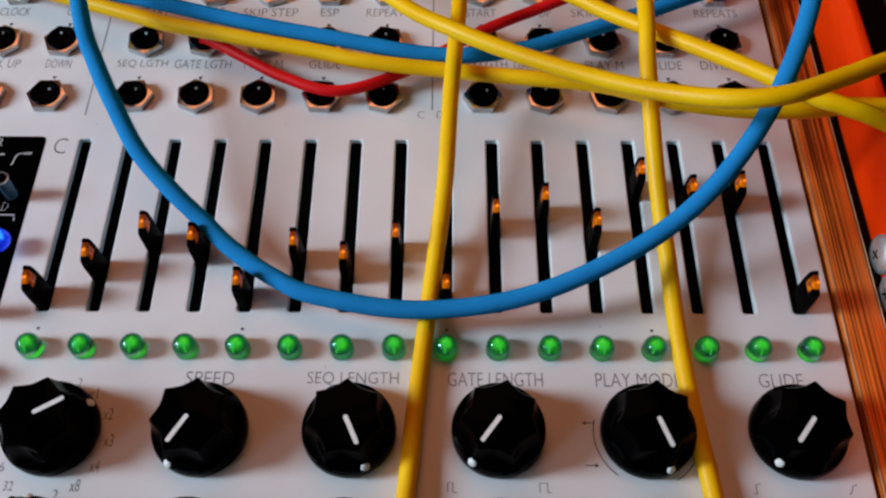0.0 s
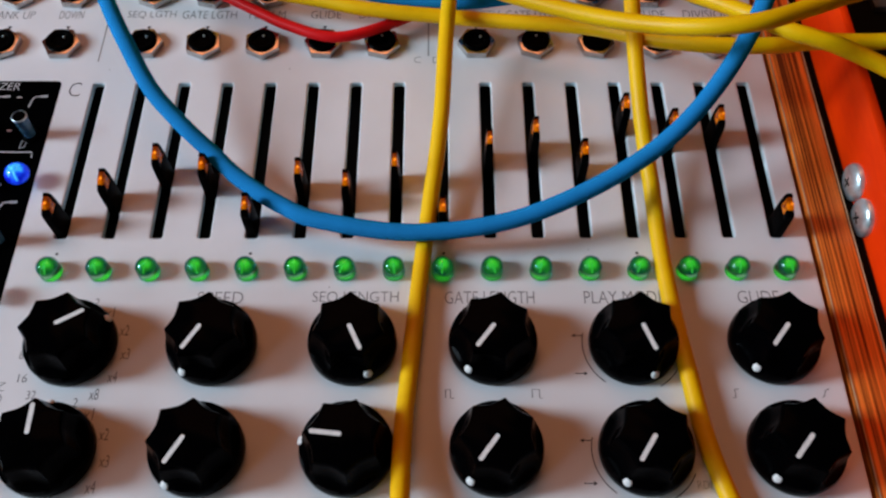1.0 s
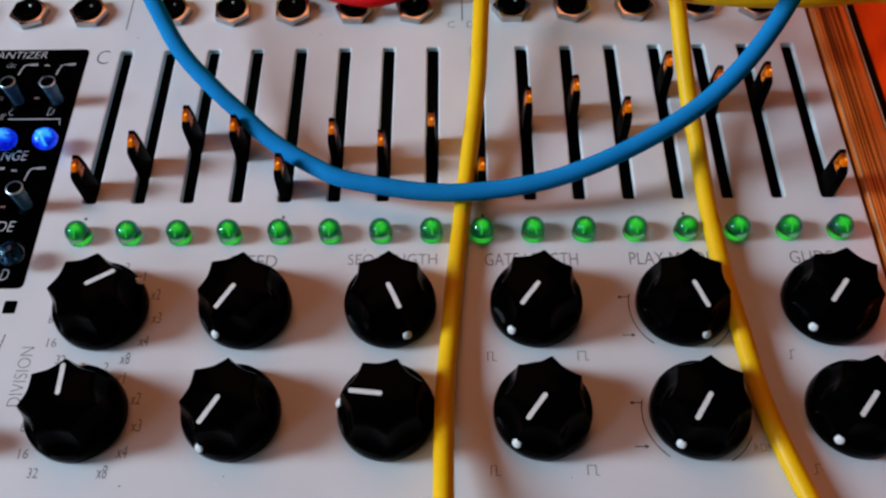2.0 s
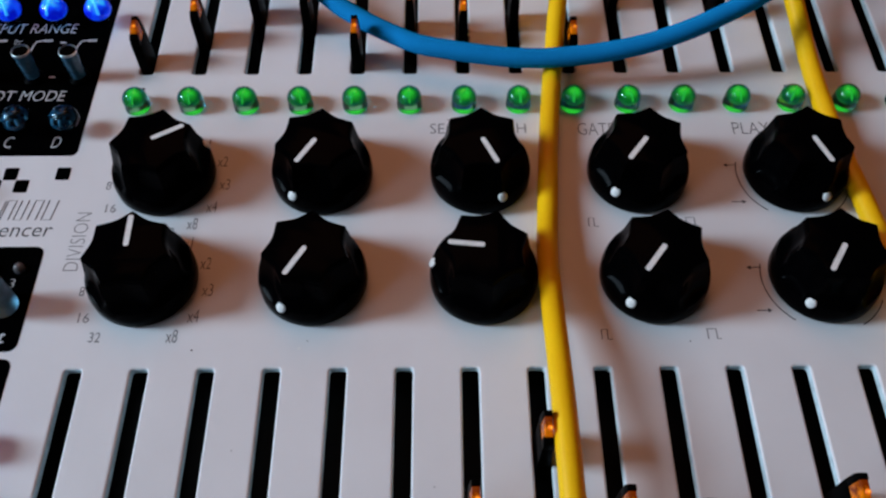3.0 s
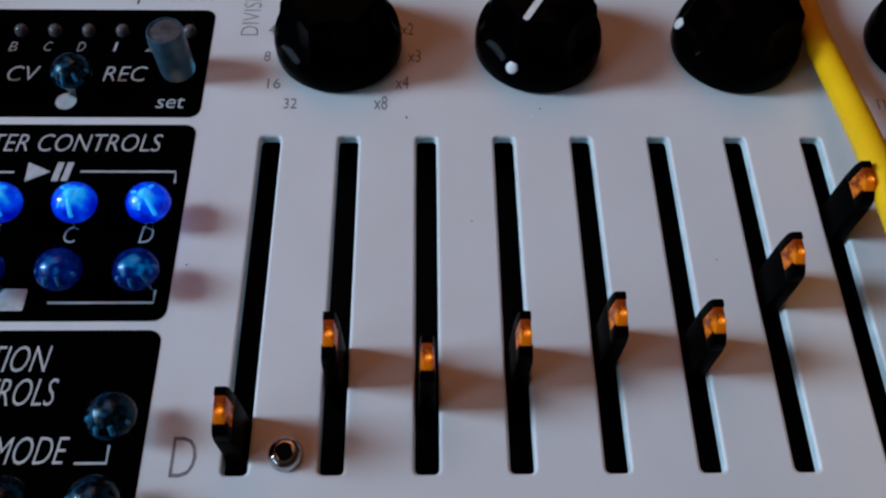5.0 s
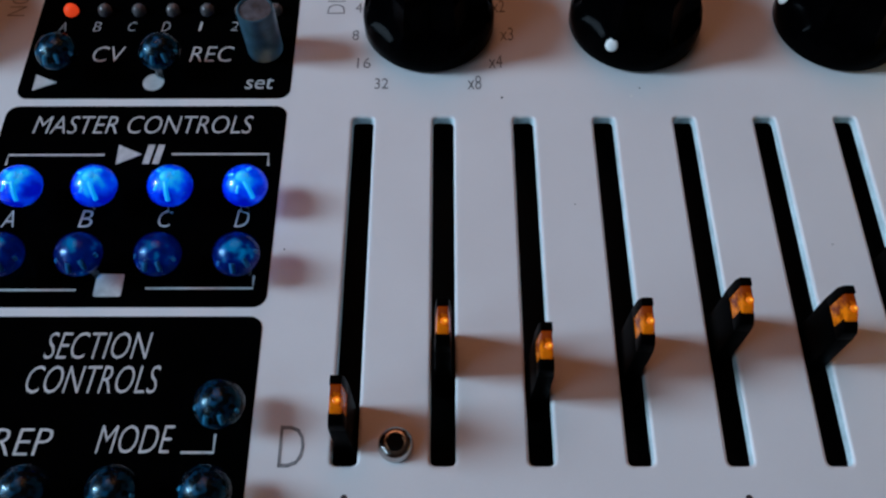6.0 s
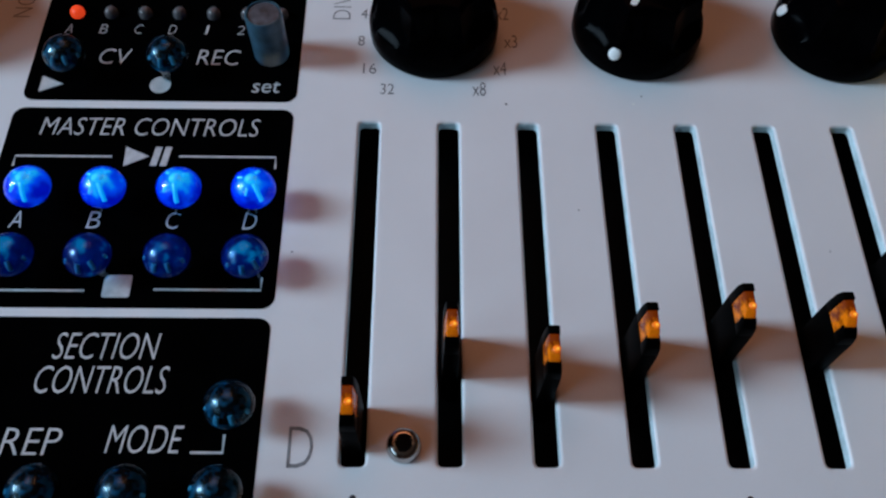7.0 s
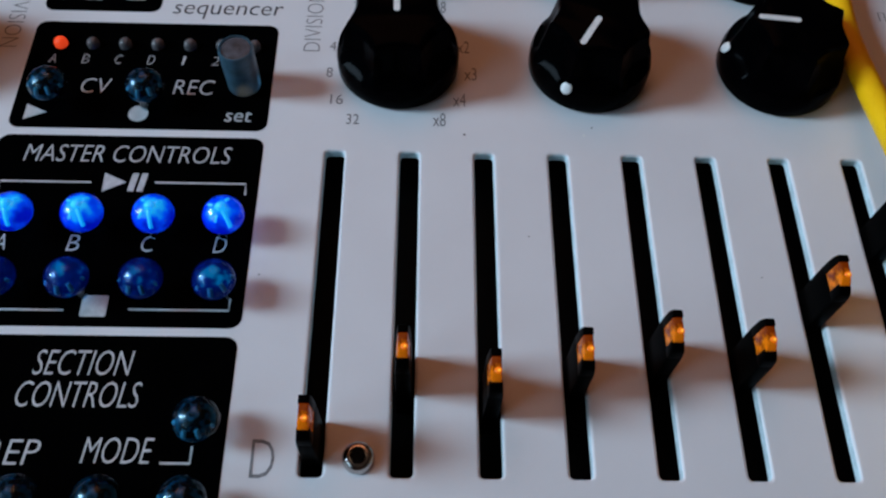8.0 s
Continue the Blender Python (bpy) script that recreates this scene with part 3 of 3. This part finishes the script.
# ---------------------------------------------------------------- knobs
def build_knob():
    tips = 7

    def fl(a, k, r):
        depth = (0, 0, 0, 0, 0.10, 0.16, 0.17, 0.17, 0.17, 0.17)[k]
        return r * (1 - depth * abs(math.sin(tips * a / 2)) ** 0.9)

    bm = bmesh.new()
    lathe(bm, [(v[0] * MM, v[1] * MM) for v in ((8.45, 0.25), (8.6, 0.5), (8.6, 2.4), (8.3, 3.7), (7.95, 4.3), (7.55, 6.0), (7.05, 8.6), (6.85, 9.7), (6.55, 10.1), (6.2, 10.2))], 84, flute=fl)
    k = part("knob", bm, M_KNOB, seq, "glossy black fluted knob with a white pointer line")
    bm = bmesh.new()
    prism(bm, round_rect(0.1 * MM, 5.8 * MM, -0.42 * MM, 0.42 * MM, 0.40 * MM), 10.15 * MM, 10.27 * MM)
    part("pointer_line", bm, M_MARK, k, "white pointer line")
    bm = bmesh.new()
    bmesh.ops.create_uvsphere(bm, u_segments=16, v_segments=10, radius=0.84 * MM, matrix=pose(8.2 * MM, 0, 3.75 * MM, 0, 50, 0) @ Matrix.Diagonal((1, 1, 0.4, 1)))
    part("index_dot", bm, M_MARK, k, "white index dot")
    return k


ANGLES = ((30, 239, -65, 233, -70, 231), (92, 240, 174, 233, 236, 229))
knob = build_knob()
first = True
for cy, row in zip(KNOB_Y, ANGLES):
    for cx, a in zip(KNOB_X, row):
        m = pose(cx * MM, cy * MM, 0, 0, 0, a)
        if first:
            knob.matrix_basis = m
            first = False
        else:
            copy_thing(knob, m)
for cy, a in zip(KNOB_Y, (140, 75)):
    copy_thing(knob, pose(-140.4 * MM, cy * MM, 0, 0, 0, a))


# ---------------------------------------------------------------- faders
def blade(bm, outline, half, slim, from_z):
    """A side outline of (y, z) given a thickness in x, which thins to slim of it above from_z (millimetres)."""
    top = max(z for _, z in outline)
    sides = []
    for sign in (-1, 1):
        row = []
        for y, z in outline:
            u = max(0.0, (z - from_z) / (top - from_z))
            row.append(bm.verts.new((sign * half * (1 - (1 - slim) * u) * MM, y * MM, z * MM)))
        sides.append(row)
    n = len(outline)
    for i in range(n):
        bm.faces.new((sides[0][i], sides[0][(i + 1) % n], sides[1][(i + 1) % n], sides[1][i]))
    bm.faces.new(sides[0])
    bm.faces.new(sides[1][::-1])
    return bm


def build_fader():
    """A black lever, slimmer towards its tip, with a clear amber block held between a high back and a lower front."""
    bm = bmesh.new()
    blade(bm, ((-2.4, -7.0), (2.4, -7.0), (2.4, 6.7), (1.3, 6.9), (-1.3, 6.9), (-2.4, 6.7)), 1.0, 0.84, 0.0)
    bmesh.ops.bevel(bm, geom=bm.edges[:], offset=0.15 * MM, segments=2, affect="EDGES", profile=0.5)
    f = part("fader", bm, M_LEVER, seq, "black fader lever with an amber window")
    bm = bmesh.new()
    blade(bm, ((1.15, 6.6), (2.38, 6.6), (2.34, 8.9), (2.05, 10.05), (1.2, 10.15)), 0.86, 0.66, 6.7)
    bmesh.ops.bevel(bm, geom=bm.edges[:], offset=0.12 * MM, segments=2, affect="EDGES", profile=0.5)
    part("back_post", bm, M_LEVER, f)
    bm = bmesh.new()
    blade(bm, ((-2.38, 6.6), (-1.0, 6.6), (-1.0, 8.85), (-1.55, 8.85), (-2.25, 8.2)), 0.86, 0.80, 6.7)
    bmesh.ops.bevel(bm, geom=bm.edges[:], offset=0.12 * MM, segments=2, affect="EDGES", profile=0.5)
    part("front_post", bm, M_LEVER, f)
    bm = bmesh.new()
    blade(bm, ((-1.3, 6.7), (1.5, 6.7), (1.5, 9.85), (0.3, 9.9), (-0.9, 9.55), (-1.35, 9.)), 0.80, 0.64, 6.7)
    bmesh.ops.bevel(bm, geom=bm.edges[:], offset=0.14 * MM, segments=2, affect="EDGES", profile=0.5)
    w = part("window", bm, M_AMBER, f, "amber translucent window")
    # emissive dot and ring stand in for the LED's hot spot and highlight
    bm = bmesh.new()
    bmesh.ops.create_uvsphere(bm, u_segments=12, v_segments=8, radius=0.22 * MM, matrix=Matrix.Translation((0.25 * MM, -0.35 * MM, 9.74 * MM)))
    part("lamp", bm, M_AMBER_LIT, w)
    bm = bmesh.new()
    bmesh.ops.create_uvsphere(bm, u_segments=16, v_segments=8, radius=0.42 * MM, matrix=Matrix.Translation((0.16 * MM, -0.32 * MM, 9.76 * MM)) @ Matrix.Diagonal((1, 1, 0.28, 1)))
    part("glow_ring", bm, M_AMBER_GLOW, w)
    return f


C_POS = (109.3, 115.3, 121.7, 119.1, 109.3, 118.0, 115.0, 119.9, 108.7, 125.6, 128.7, 122.8, 135.1, 130.8, 131.8, 108.8)
D_POS = (6.0, 14.0, 11.4, 14.0, 16.2, 15.3, 23.4, 32.8, 22.7, 20.8, 20.5, 24.0, 31.2, 19.0, 15.0, 21.0)
fader = build_fader()
fader.matrix_basis = pose(SLOT_X[0] * MM, (C_POS[0] - 2.93) * MM, 0)
for k, (x, y) in enumerate([(x, y) for row in (C_POS, D_POS) for x, y in zip(SLOT_X, row)]):
    if k:
        copy_thing(fader, pose(x * MM, (y - 2.93) * MM, 0))


# ---------------------------------------------------------------- lit buttons
def build_button(lens, core, hot, label, tall, wide, bars, spot, girth, stem=0.0):
    """A clear domed button: lens, glowing core, and bars for the lamp's pattern, or painted highlight streaks where
    unlit.
    """
    bm = bmesh.new()
    dome = [(girth * math.cos(radians(a)), tall + (girth - 0.25) * math.sin(radians(a))) for a in (0, 15, 30, 45, 60, 72, 84)]
    foot = [(stem, 0.02), (stem, 0.45 * tall), (0.86 * girth, tall - 0.9), (0.96 * girth, tall - 0.4)] if stem else [(girth + 0.08, 0.02), (girth + 0.08, 0.6), (girth + 0.03, 0.8), (girth, 1.0)]
    lathe(bm, [(r * MM, z * MM) for r, z in foot + dome], 32)
    b = part("button", bm, lens, seq, label)
    b.visible_shadow = lens == M_LENS_TEAL      # the clear lenses let the daylight through
    bm = bmesh.new()
    dome = [(wide * math.cos(radians(a)), tall - 0.1 + (wide - 0.25) * math.sin(radians(a))) for a in (0, 20, 40, 60, 80)]
    lathe(bm, [(r * MM, z * MM) for r, z in [(wide - 0.5, tall - 1.0), (wide - 0.05, tall - 0.6)] + dome], 24)
    part("core", bm, core, b)
    bm = bmesh.new()
    for az, e0, e1, w in bars:
        line = [Vector((wide * math.cos(radians(e)) * math.cos(radians(az)), wide * math.cos(radians(e)) * math.sin(radians(az)), tall - 0.1 + (wide - 0.25) * math.sin(radians(e)))) * MM
                for e in np.linspace(e0, e1, 7)]
        tube(bm, line, w * MM, 8)
    bmesh.ops.create_uvsphere(bm, u_segments=12, v_segments=8, radius=spot * MM, matrix=Matrix.Translation((0, 0.1 * MM, (tall + wide - 0.7) * MM)))
    part("bright_streaks", bm, hot, b)
    return b


def spread(proto, places):
    for k, (x, y) in enumerate(places):
        turn = (-24, 10, -4, 22, -14, 6)[k % 6]
        if k:
            copy_thing(proto, pose(x * MM, y * MM, 0, 0, 0, turn))
        else:
            proto.matrix_basis = pose(x * MM, y * MM, 0)


spread(build_button(M_LENS_TEAL, M_GREEN, M_GREEN_HOT, "clear domed button lit green", 2.1, 1.45, ((-92, 80, 10, 0.18), (88, 70, 45, 0.14)), 0.40, 2.25), [(x, 95.6) for x in SLOT_X])
LIT_BARS = ((-80, 74, 18, 0.26), (-128, 62, 40, 0.16), (40, 66, 50, 0.2), (140, 66, 48, 0.16))
DIM_BARS = ((-112, 40, 10, 0.30), (-68, 44, 14, 0.26), (-160, 30, 16, 0.20), (-20, 28, 14, 0.20))
MASTER_X = (-118.6, -110.0, -101.3, -92.7)
spread(build_button(M_LENS, M_BLUE, M_BLUE_HOT, "clear domed button lit bright blue", 3.4, 2.35, LIT_BARS, 0.7, 2.6, 1.7), [(x, 30.4) for x in MASTER_X] + [(x, 117.6) for x in COLS])
spread(build_button(M_LENS_NAVY, M_BLUE_DIM, M_BAR, "clear domed button glowing faintly blue", 3.4, 2.25, DIM_BARS, 0.3, 2.6, 1.7), [(x, 21.5) for x in MASTER_X])
spread(build_button(M_LENS_DARK, M_OFF, M_BAR, "clear unlit domed button", 3.4, 2.25, DIM_BARS, 0.3, 2.6, 1.7),
       [(-118.7, 50.5), (-105.7, 50.5), (-92.4, 4.5), (-118.7, -4.2), (-110.1, -4.2), (-101.5, -4.2), (-92.7, -4.2), (-109.2, 75.6), (-120.0, 75.6)] + [(x, 89.8) for x in COLS])

# small indicator lamps
for k in range(7):
    bm = bmesh.new()
    lathe(bm, [(r * MM, z * MM) for r, z in ((0.95, 0.02), (0.95, 0.4), (0.85, 0.75), (0.6, 1.05), (0.25, 1.2))], 16)
    ob = part("indicator_lamp", bm, M_LED_OFF if k else M_LED_RED, seq, "small lamp lit orange-red" if k == 0 else "small unlit grey lamp")
    ob.matrix_basis = pose((-120.2 + 4.6 * k) * MM, 60.6 * MM, 0)

# frosted push switch of the record field
bm = bmesh.new()
lathe(bm, [(r * MM, z * MM) for r, z in ((2.2, 0.1), (2.3, 0.5), (2.35, 7.2), (2.25, 7.55), (2.1, 7.6), (2.0, 7.3))], 28)
ob = part("push_switch", bm, M_FROST, seq, "tall frosted translucent push switch")
ob.matrix_basis = pose(-93.3 * MM, 53.8 * MM, 0)
bm = bmesh.new()
lathe(bm, [(1.98 * MM, 7.1 * MM), (1.98 * MM, 7.4 * MM), (1.7 * MM, 7.44 * MM)], 24)
part("switch_top", bm, M_SWITCH_TOP, ob, "dark grey-blue top")

# toggle switches
def build_toggle():
    """A clear bluish rod standing in a black bushing, with a bright rim round a black disc that paints its hollow tip
    dark.
    """
    bm = bmesh.new()
    lathe(bm, [(r * MM, z * MM) for r, z in ((1.3, 0.0), (1.4, 3.0), (1.6, 6.3), (1.62, 6.5))], 24)
    t = part("toggle_switch", bm, M_ROD, seq, "smoky blue translucent switch lever with a bright rim")
    bm = bmesh.new()
    lathe(bm, [(r * MM, z * MM) for r, z in ((1.62, 6.5), (1.68, 6.6), (1.66, 6.85), (1.52, 6.92), (1.44, 6.6))], 24)
    part("rim", bm, M_STEEL, t, "bright metal rim")
    bm = bmesh.new()
    lathe(bm, [(r * MM, z * MM) for r, z in ((2.0, 0.03), (2.0, 0.4), (1.4, 0.9))], 24)
    part("bushing", bm, M_LEVER, t)
    bm = bmesh.new()
    lathe(bm, [(1.45 * MM, 6.5 * MM), (1.45 * MM, 6.76 * MM), (1.15 * MM, 6.78 * MM)], 20)
    part("tip", bm, M_LEVER, t, "black disc standing in for the shaded hollow of the tip")
    return t


toggle = build_toggle()
places = [(x, y) for y in (130.2, 102.7) for x in COLS]
for k, (x, y) in enumerate(places):
    m = pose((x - 1.3) * MM, y * MM, 0, -2, 0, 0)
    if k:
        copy_thing(toggle, m)
    else:
        toggle.matrix_basis = m


# ---------------------------------------------------------------- jack sockets and screws
def build_jack():
    bm = bmesh.new()
    hexa = [(4.55 * MM * math.cos(radians(60 * i)), 4.55 * MM * math.sin(radians(60 * i))) for i in range(6)]
    prism(bm, hexa, 0.02 * MM, 1.7 * MM)
    bmesh.ops.bevel(bm, geom=[e for e in bm.edges if all(v.co.z > 0.0016 for v in e.verts)], offset=0.35 * MM, segments=2, affect="EDGES", profile=0.6)
    j = part("jack_socket", bm, M_CHROME, seq, "nickel hex nut of a small black jack socket")
    bm = bmesh.new()
    n, prof = 28, ((3.4, 1.5), (3.35, 2.2), (3.1, 2.45), (2.3, 2.4), (2.0, 2.2), (1.9, 1.76))
    lathe(bm, [(r * MM, z * MM) for r, z in prof], n)
    part("bushing", bm, M_LEVER, j, "black round socket opening")
    # a small steel bead stands in for the glint on the spring contact
    bm = bmesh.new()
    bmesh.ops.create_uvsphere(bm, u_segments=8, v_segments=6, radius=0.30 * MM, matrix=Matrix.Translation((0.9 * MM, 0.8 * MM, 2.22 * MM)))
    part("contact", bm, M_STEEL, j, "tiny bright bead for the glint of the spring contact")
    return j


jack = build_jack()
k = 0
for y in JACK_Y:
    for x in JACK_X:
        m = pose(x * MM, y * MM, 0, 0, 0, (13 * k * k + 8) % 60)
        if k:
            copy_thing(jack, m)
        else:
            jack.matrix_basis = m
        k += 1

bm = bmesh.new()
lathe(bm, [(r * MM, z * MM) for r, z in ((1.85, 0.02), (1.8, 0.5), (1.62, 1.0), (1.28, 1.25), (1.0, 1.3), (0.95, 0.6))], 30)
ob = part("panel_screw", bm, M_CHROME, seq, "shiny round-headed screw in the faceplate")
ob.matrix_basis = pose(-74.8 * MM, 1.3 * MM, 0)
# a black hexagonal plug stands in for the shaded socket
bm = bmesh.new()
lathe(bm, [(0.9 * MM, 0.2 * MM), (0.9 * MM, 1.28 * MM)], 6)
part("hex_socket_shade", bm, M_CAVITY, ob)

# ---------------------------------------------------------------- the orange case beside it
case = tagged(new("instrument_case"), "orange stained wooden instrument case, its open top filled black", "case")
bm = bmesh.new()
box(bm, 0.0883, 0.0906, -0.06, 0.27, -0.055, 0.0154, 0.0006)
part("side_board", bm, M_ORANGE, case, "orange stained side board")
# added black strip: it paints the dark of the gap beside the cheek
bm = bmesh.new()
box(bm, 0.0862, 0.0882, -0.06, 0.27, -0.055, -0.0004, 0.0003)
part("gap_shade_strip", bm, M_CAVITY, case, "black strip standing in for the shaded gap beside the board")
# a solid black block fills the case, in place of its shaded inside
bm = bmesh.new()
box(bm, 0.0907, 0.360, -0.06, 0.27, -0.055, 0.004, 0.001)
part("inner_dark_fill", bm, M_CAVITY, case, "black block standing in for the dark inside of the case")
for ya, yb in ((0.1795, 0.1960), (0.1640, 0.1738)):
    bm = bmesh.new()
    box(bm, 0.1034, 0.1300, ya, yb, 0.0036, 0.0056, 0.0004)
    part("module_plate", bm, M_PLATE, case, "dull grey module plate")
bm = bmesh.new()
box(bm, 0.360, 0.372, -0.06, 0.27, -0.055, 0.0175, 0.0012)
part("side_board", bm, M_ORANGE, case)
for y, z, turn in ((115.6, 2.6, 20), (106.9, 2.2, 65)):
    bm = bmesh.new()
    lathe(bm, [(r * MM, h * MM) for r, h in ((4.1, 0.0), (4.1, 0.7), (3.8, 1.2), (2.6, 1.7), (1.0, 1.85))], 30)
    s = part("screw", bm, M_STEEL, case, "grey domed cross-head screw")
    s.matrix_basis = pose(0.0883, y * MM, z * MM, 0, -90, 0) @ pose(0, 0, 0, 0, 0, turn)
    # raised black bars paint the shade of the cross slot
    bm = bmesh.new()
    box(bm, -1.2 * MM, 1.2 * MM, -0.22 * MM, 0.22 * MM, 1.2 * MM, 1.90 * MM)
    box(bm, -0.22 * MM, 0.22 * MM, -1.2 * MM, 1.2 * MM, 1.2 * MM, 1.91 * MM)
    part("cross_slot_shade", bm, M_CAVITY, s, smooth=False)


# ---------------------------------------------------------------- patch cables
def cable(points, radius, material, label):
    bm = bmesh.new()
    tube(bm, spline([Vector(p) * MM for p in points]), radius * MM)
    return tagged(part("patch_cable", bm, material, None, label), category="cable", group="patch cables")


cable(((-100, 240, 6), (-89, 200, 21), (-77.8, 163.7, 19.5), (-73.2, 152.5, 17.5), (-67.8, 142.3, 15.0), (-62.1, 133.0, 12.3), (-54.9, 125.6, 9.3), (-48.9, 120.4, 7.2), (-42.4, 114.4, 6.0), (-33.3, 108.1, 5.7), (-24.5, 104.2, 5.8), (-4.3, 101.2, 6.2), (18.7, 103.8, 9.5), (43.0, 114.8, 16.4), (59.2, 131.2, 25.7),
       (70.3, 154.8, 33.5), (76, 182, 33), (80, 215, 20), (84, 250, -10)), 1.8, M_CYAN, "blue rubber patch cable hanging in a wide loop over faders")
cable(((6, 245, 4), (4.6, 205, 16), (2.7, 171.2, 15.7), (0.9, 149.5, 12.0), (-0.3, 128.6, 8.3), (-2.5, 110.4, 4.3), (-4.7, 91.5, 2.2), (-6.4, 72.4, 2.2), (-7.4, 57.9, 3.6), (-7.5, 32.3, 8.1), (-7.6, 10.8, 9.0), (-7.5, -3.0, 6.5),
       (-7.4, -24, 2.2), (-7.0, -50, -12), (-6.0, -80, -53)), 1.75, M_YELLOW, "yellow rubber patch cable lying between the black knobs")
cable(((44, 245, 4), (42.6, 200, 20), (41.6, 165.2, 22.0), (41.2, 151.6, 19.5), (41.7, 136.9, 14.0), (42.7, 123.0, 8.5), (43.8, 112.1, 5.0), (44.3, 100.9, 3.0), (45.1, 87.4, 2.1), (46.4, 73.0, 2.1), (48.3, 57, 2.3), (53.6, 38.1, 2.3),
       (61, 15, 2.3), (68, -15, 2.3), (74, -60, -30)), 1.75, M_YELLOW, "yellow rubber patch cable running past the knobs")
cable(((-150, 199, 2.3), (-115, 190, 6), (-84.3, 179.0, 8.0), (-65.2, 172.6, 8.0), (-48.8, 168.6, 8.0), (-28.8, 164.0, 8.0), (-18.1, 161.2, 8.0), (-0.2, 158.7, 8.0), (11.6, 156.4, 9.0), (32.2, 151.4, 12.0), (44.8, 144.1, 16.0), (56.1, 139.5, 19.0),
       (68.2, 138.3, 20.0), (79.1, 139.4, 20.0), (88.4, 139.3, 20.0), (112, 140, 19.5), (170, 150, 5), (200, 155, -2)), 1.75, M_YELLOW, "yellow rubber patch cable stretched across the jack sockets")
cable(((-50, 230, 2.3), (-26, 190, 13), (-10.1, 168.8, 18.0), (0.9, 157.7, 22.0), (13.7, 149.2, 24.0), (28.9, 140.3, 27.0), (40.1, 133.6, 31.0), (49.9, 128.1, 36.0), (59.1, 127.5, 38.0), (70.6, 132.5, 37.0), (81.6, 138.3, 35.0),
       (110, 152, 28), (160, 172, 8), (200, 185, -2)), 1.75, M_YELLOW, "yellow rubber patch cable arching over the other cables")
cable(((5, 230, 2.3), (19, 190, 9), (31.3, 174.2, 13.0), (41.2, 164.8, 16.0), (50.7, 155.2, 20.0), (59.2, 145.9, 24.0), (63.2, 141.1, 26.0), (69.8, 135.7, 27.0), (74.8, 133.5, 27.0), (83.2, 129.9, 26.0), (112, 115, 21), (160, 100, 8), (200, 92, -2)),
      1.75, M_YELLOW, "yellow rubber patch cable leading to the orange case")
cable(((-150, 205, 2.3), (-105, 190, 6), (-72.7, 179.4, 9.1), (-47.4, 172.3, 9.0), (-24.8, 167.1, 8.9), (-2.6, 162.7, 8.6), (14, 163.8, 8.6), (26.3, 167.4, 9.1), (53.5, 178.4, 9.5), (80, 192, 9), (105, 210, 19.5), (160, 230, 4)),
      1.7, M_CYAN, "blue rubber patch cable lying across the jack sockets")
cable(((-57.1, 172.6, 0.5), (-56.0, 172.3, 2.8), (-46.2, 166.0, 3.4), (-36.8, 160.3, 3.6), (-24.4, 155.9, 4.2), (-10.4, 161.2, 4.1), (0.0, 168.4, 4.0), (9.2, 173.8, 5.0), (24.7, 178.2, 9.0), (45, 185, 13), (75, 205, 10), (85, 240, 2)),
      1.3, M_RED, "thin red rubber patch cable plugged into a jack socket")
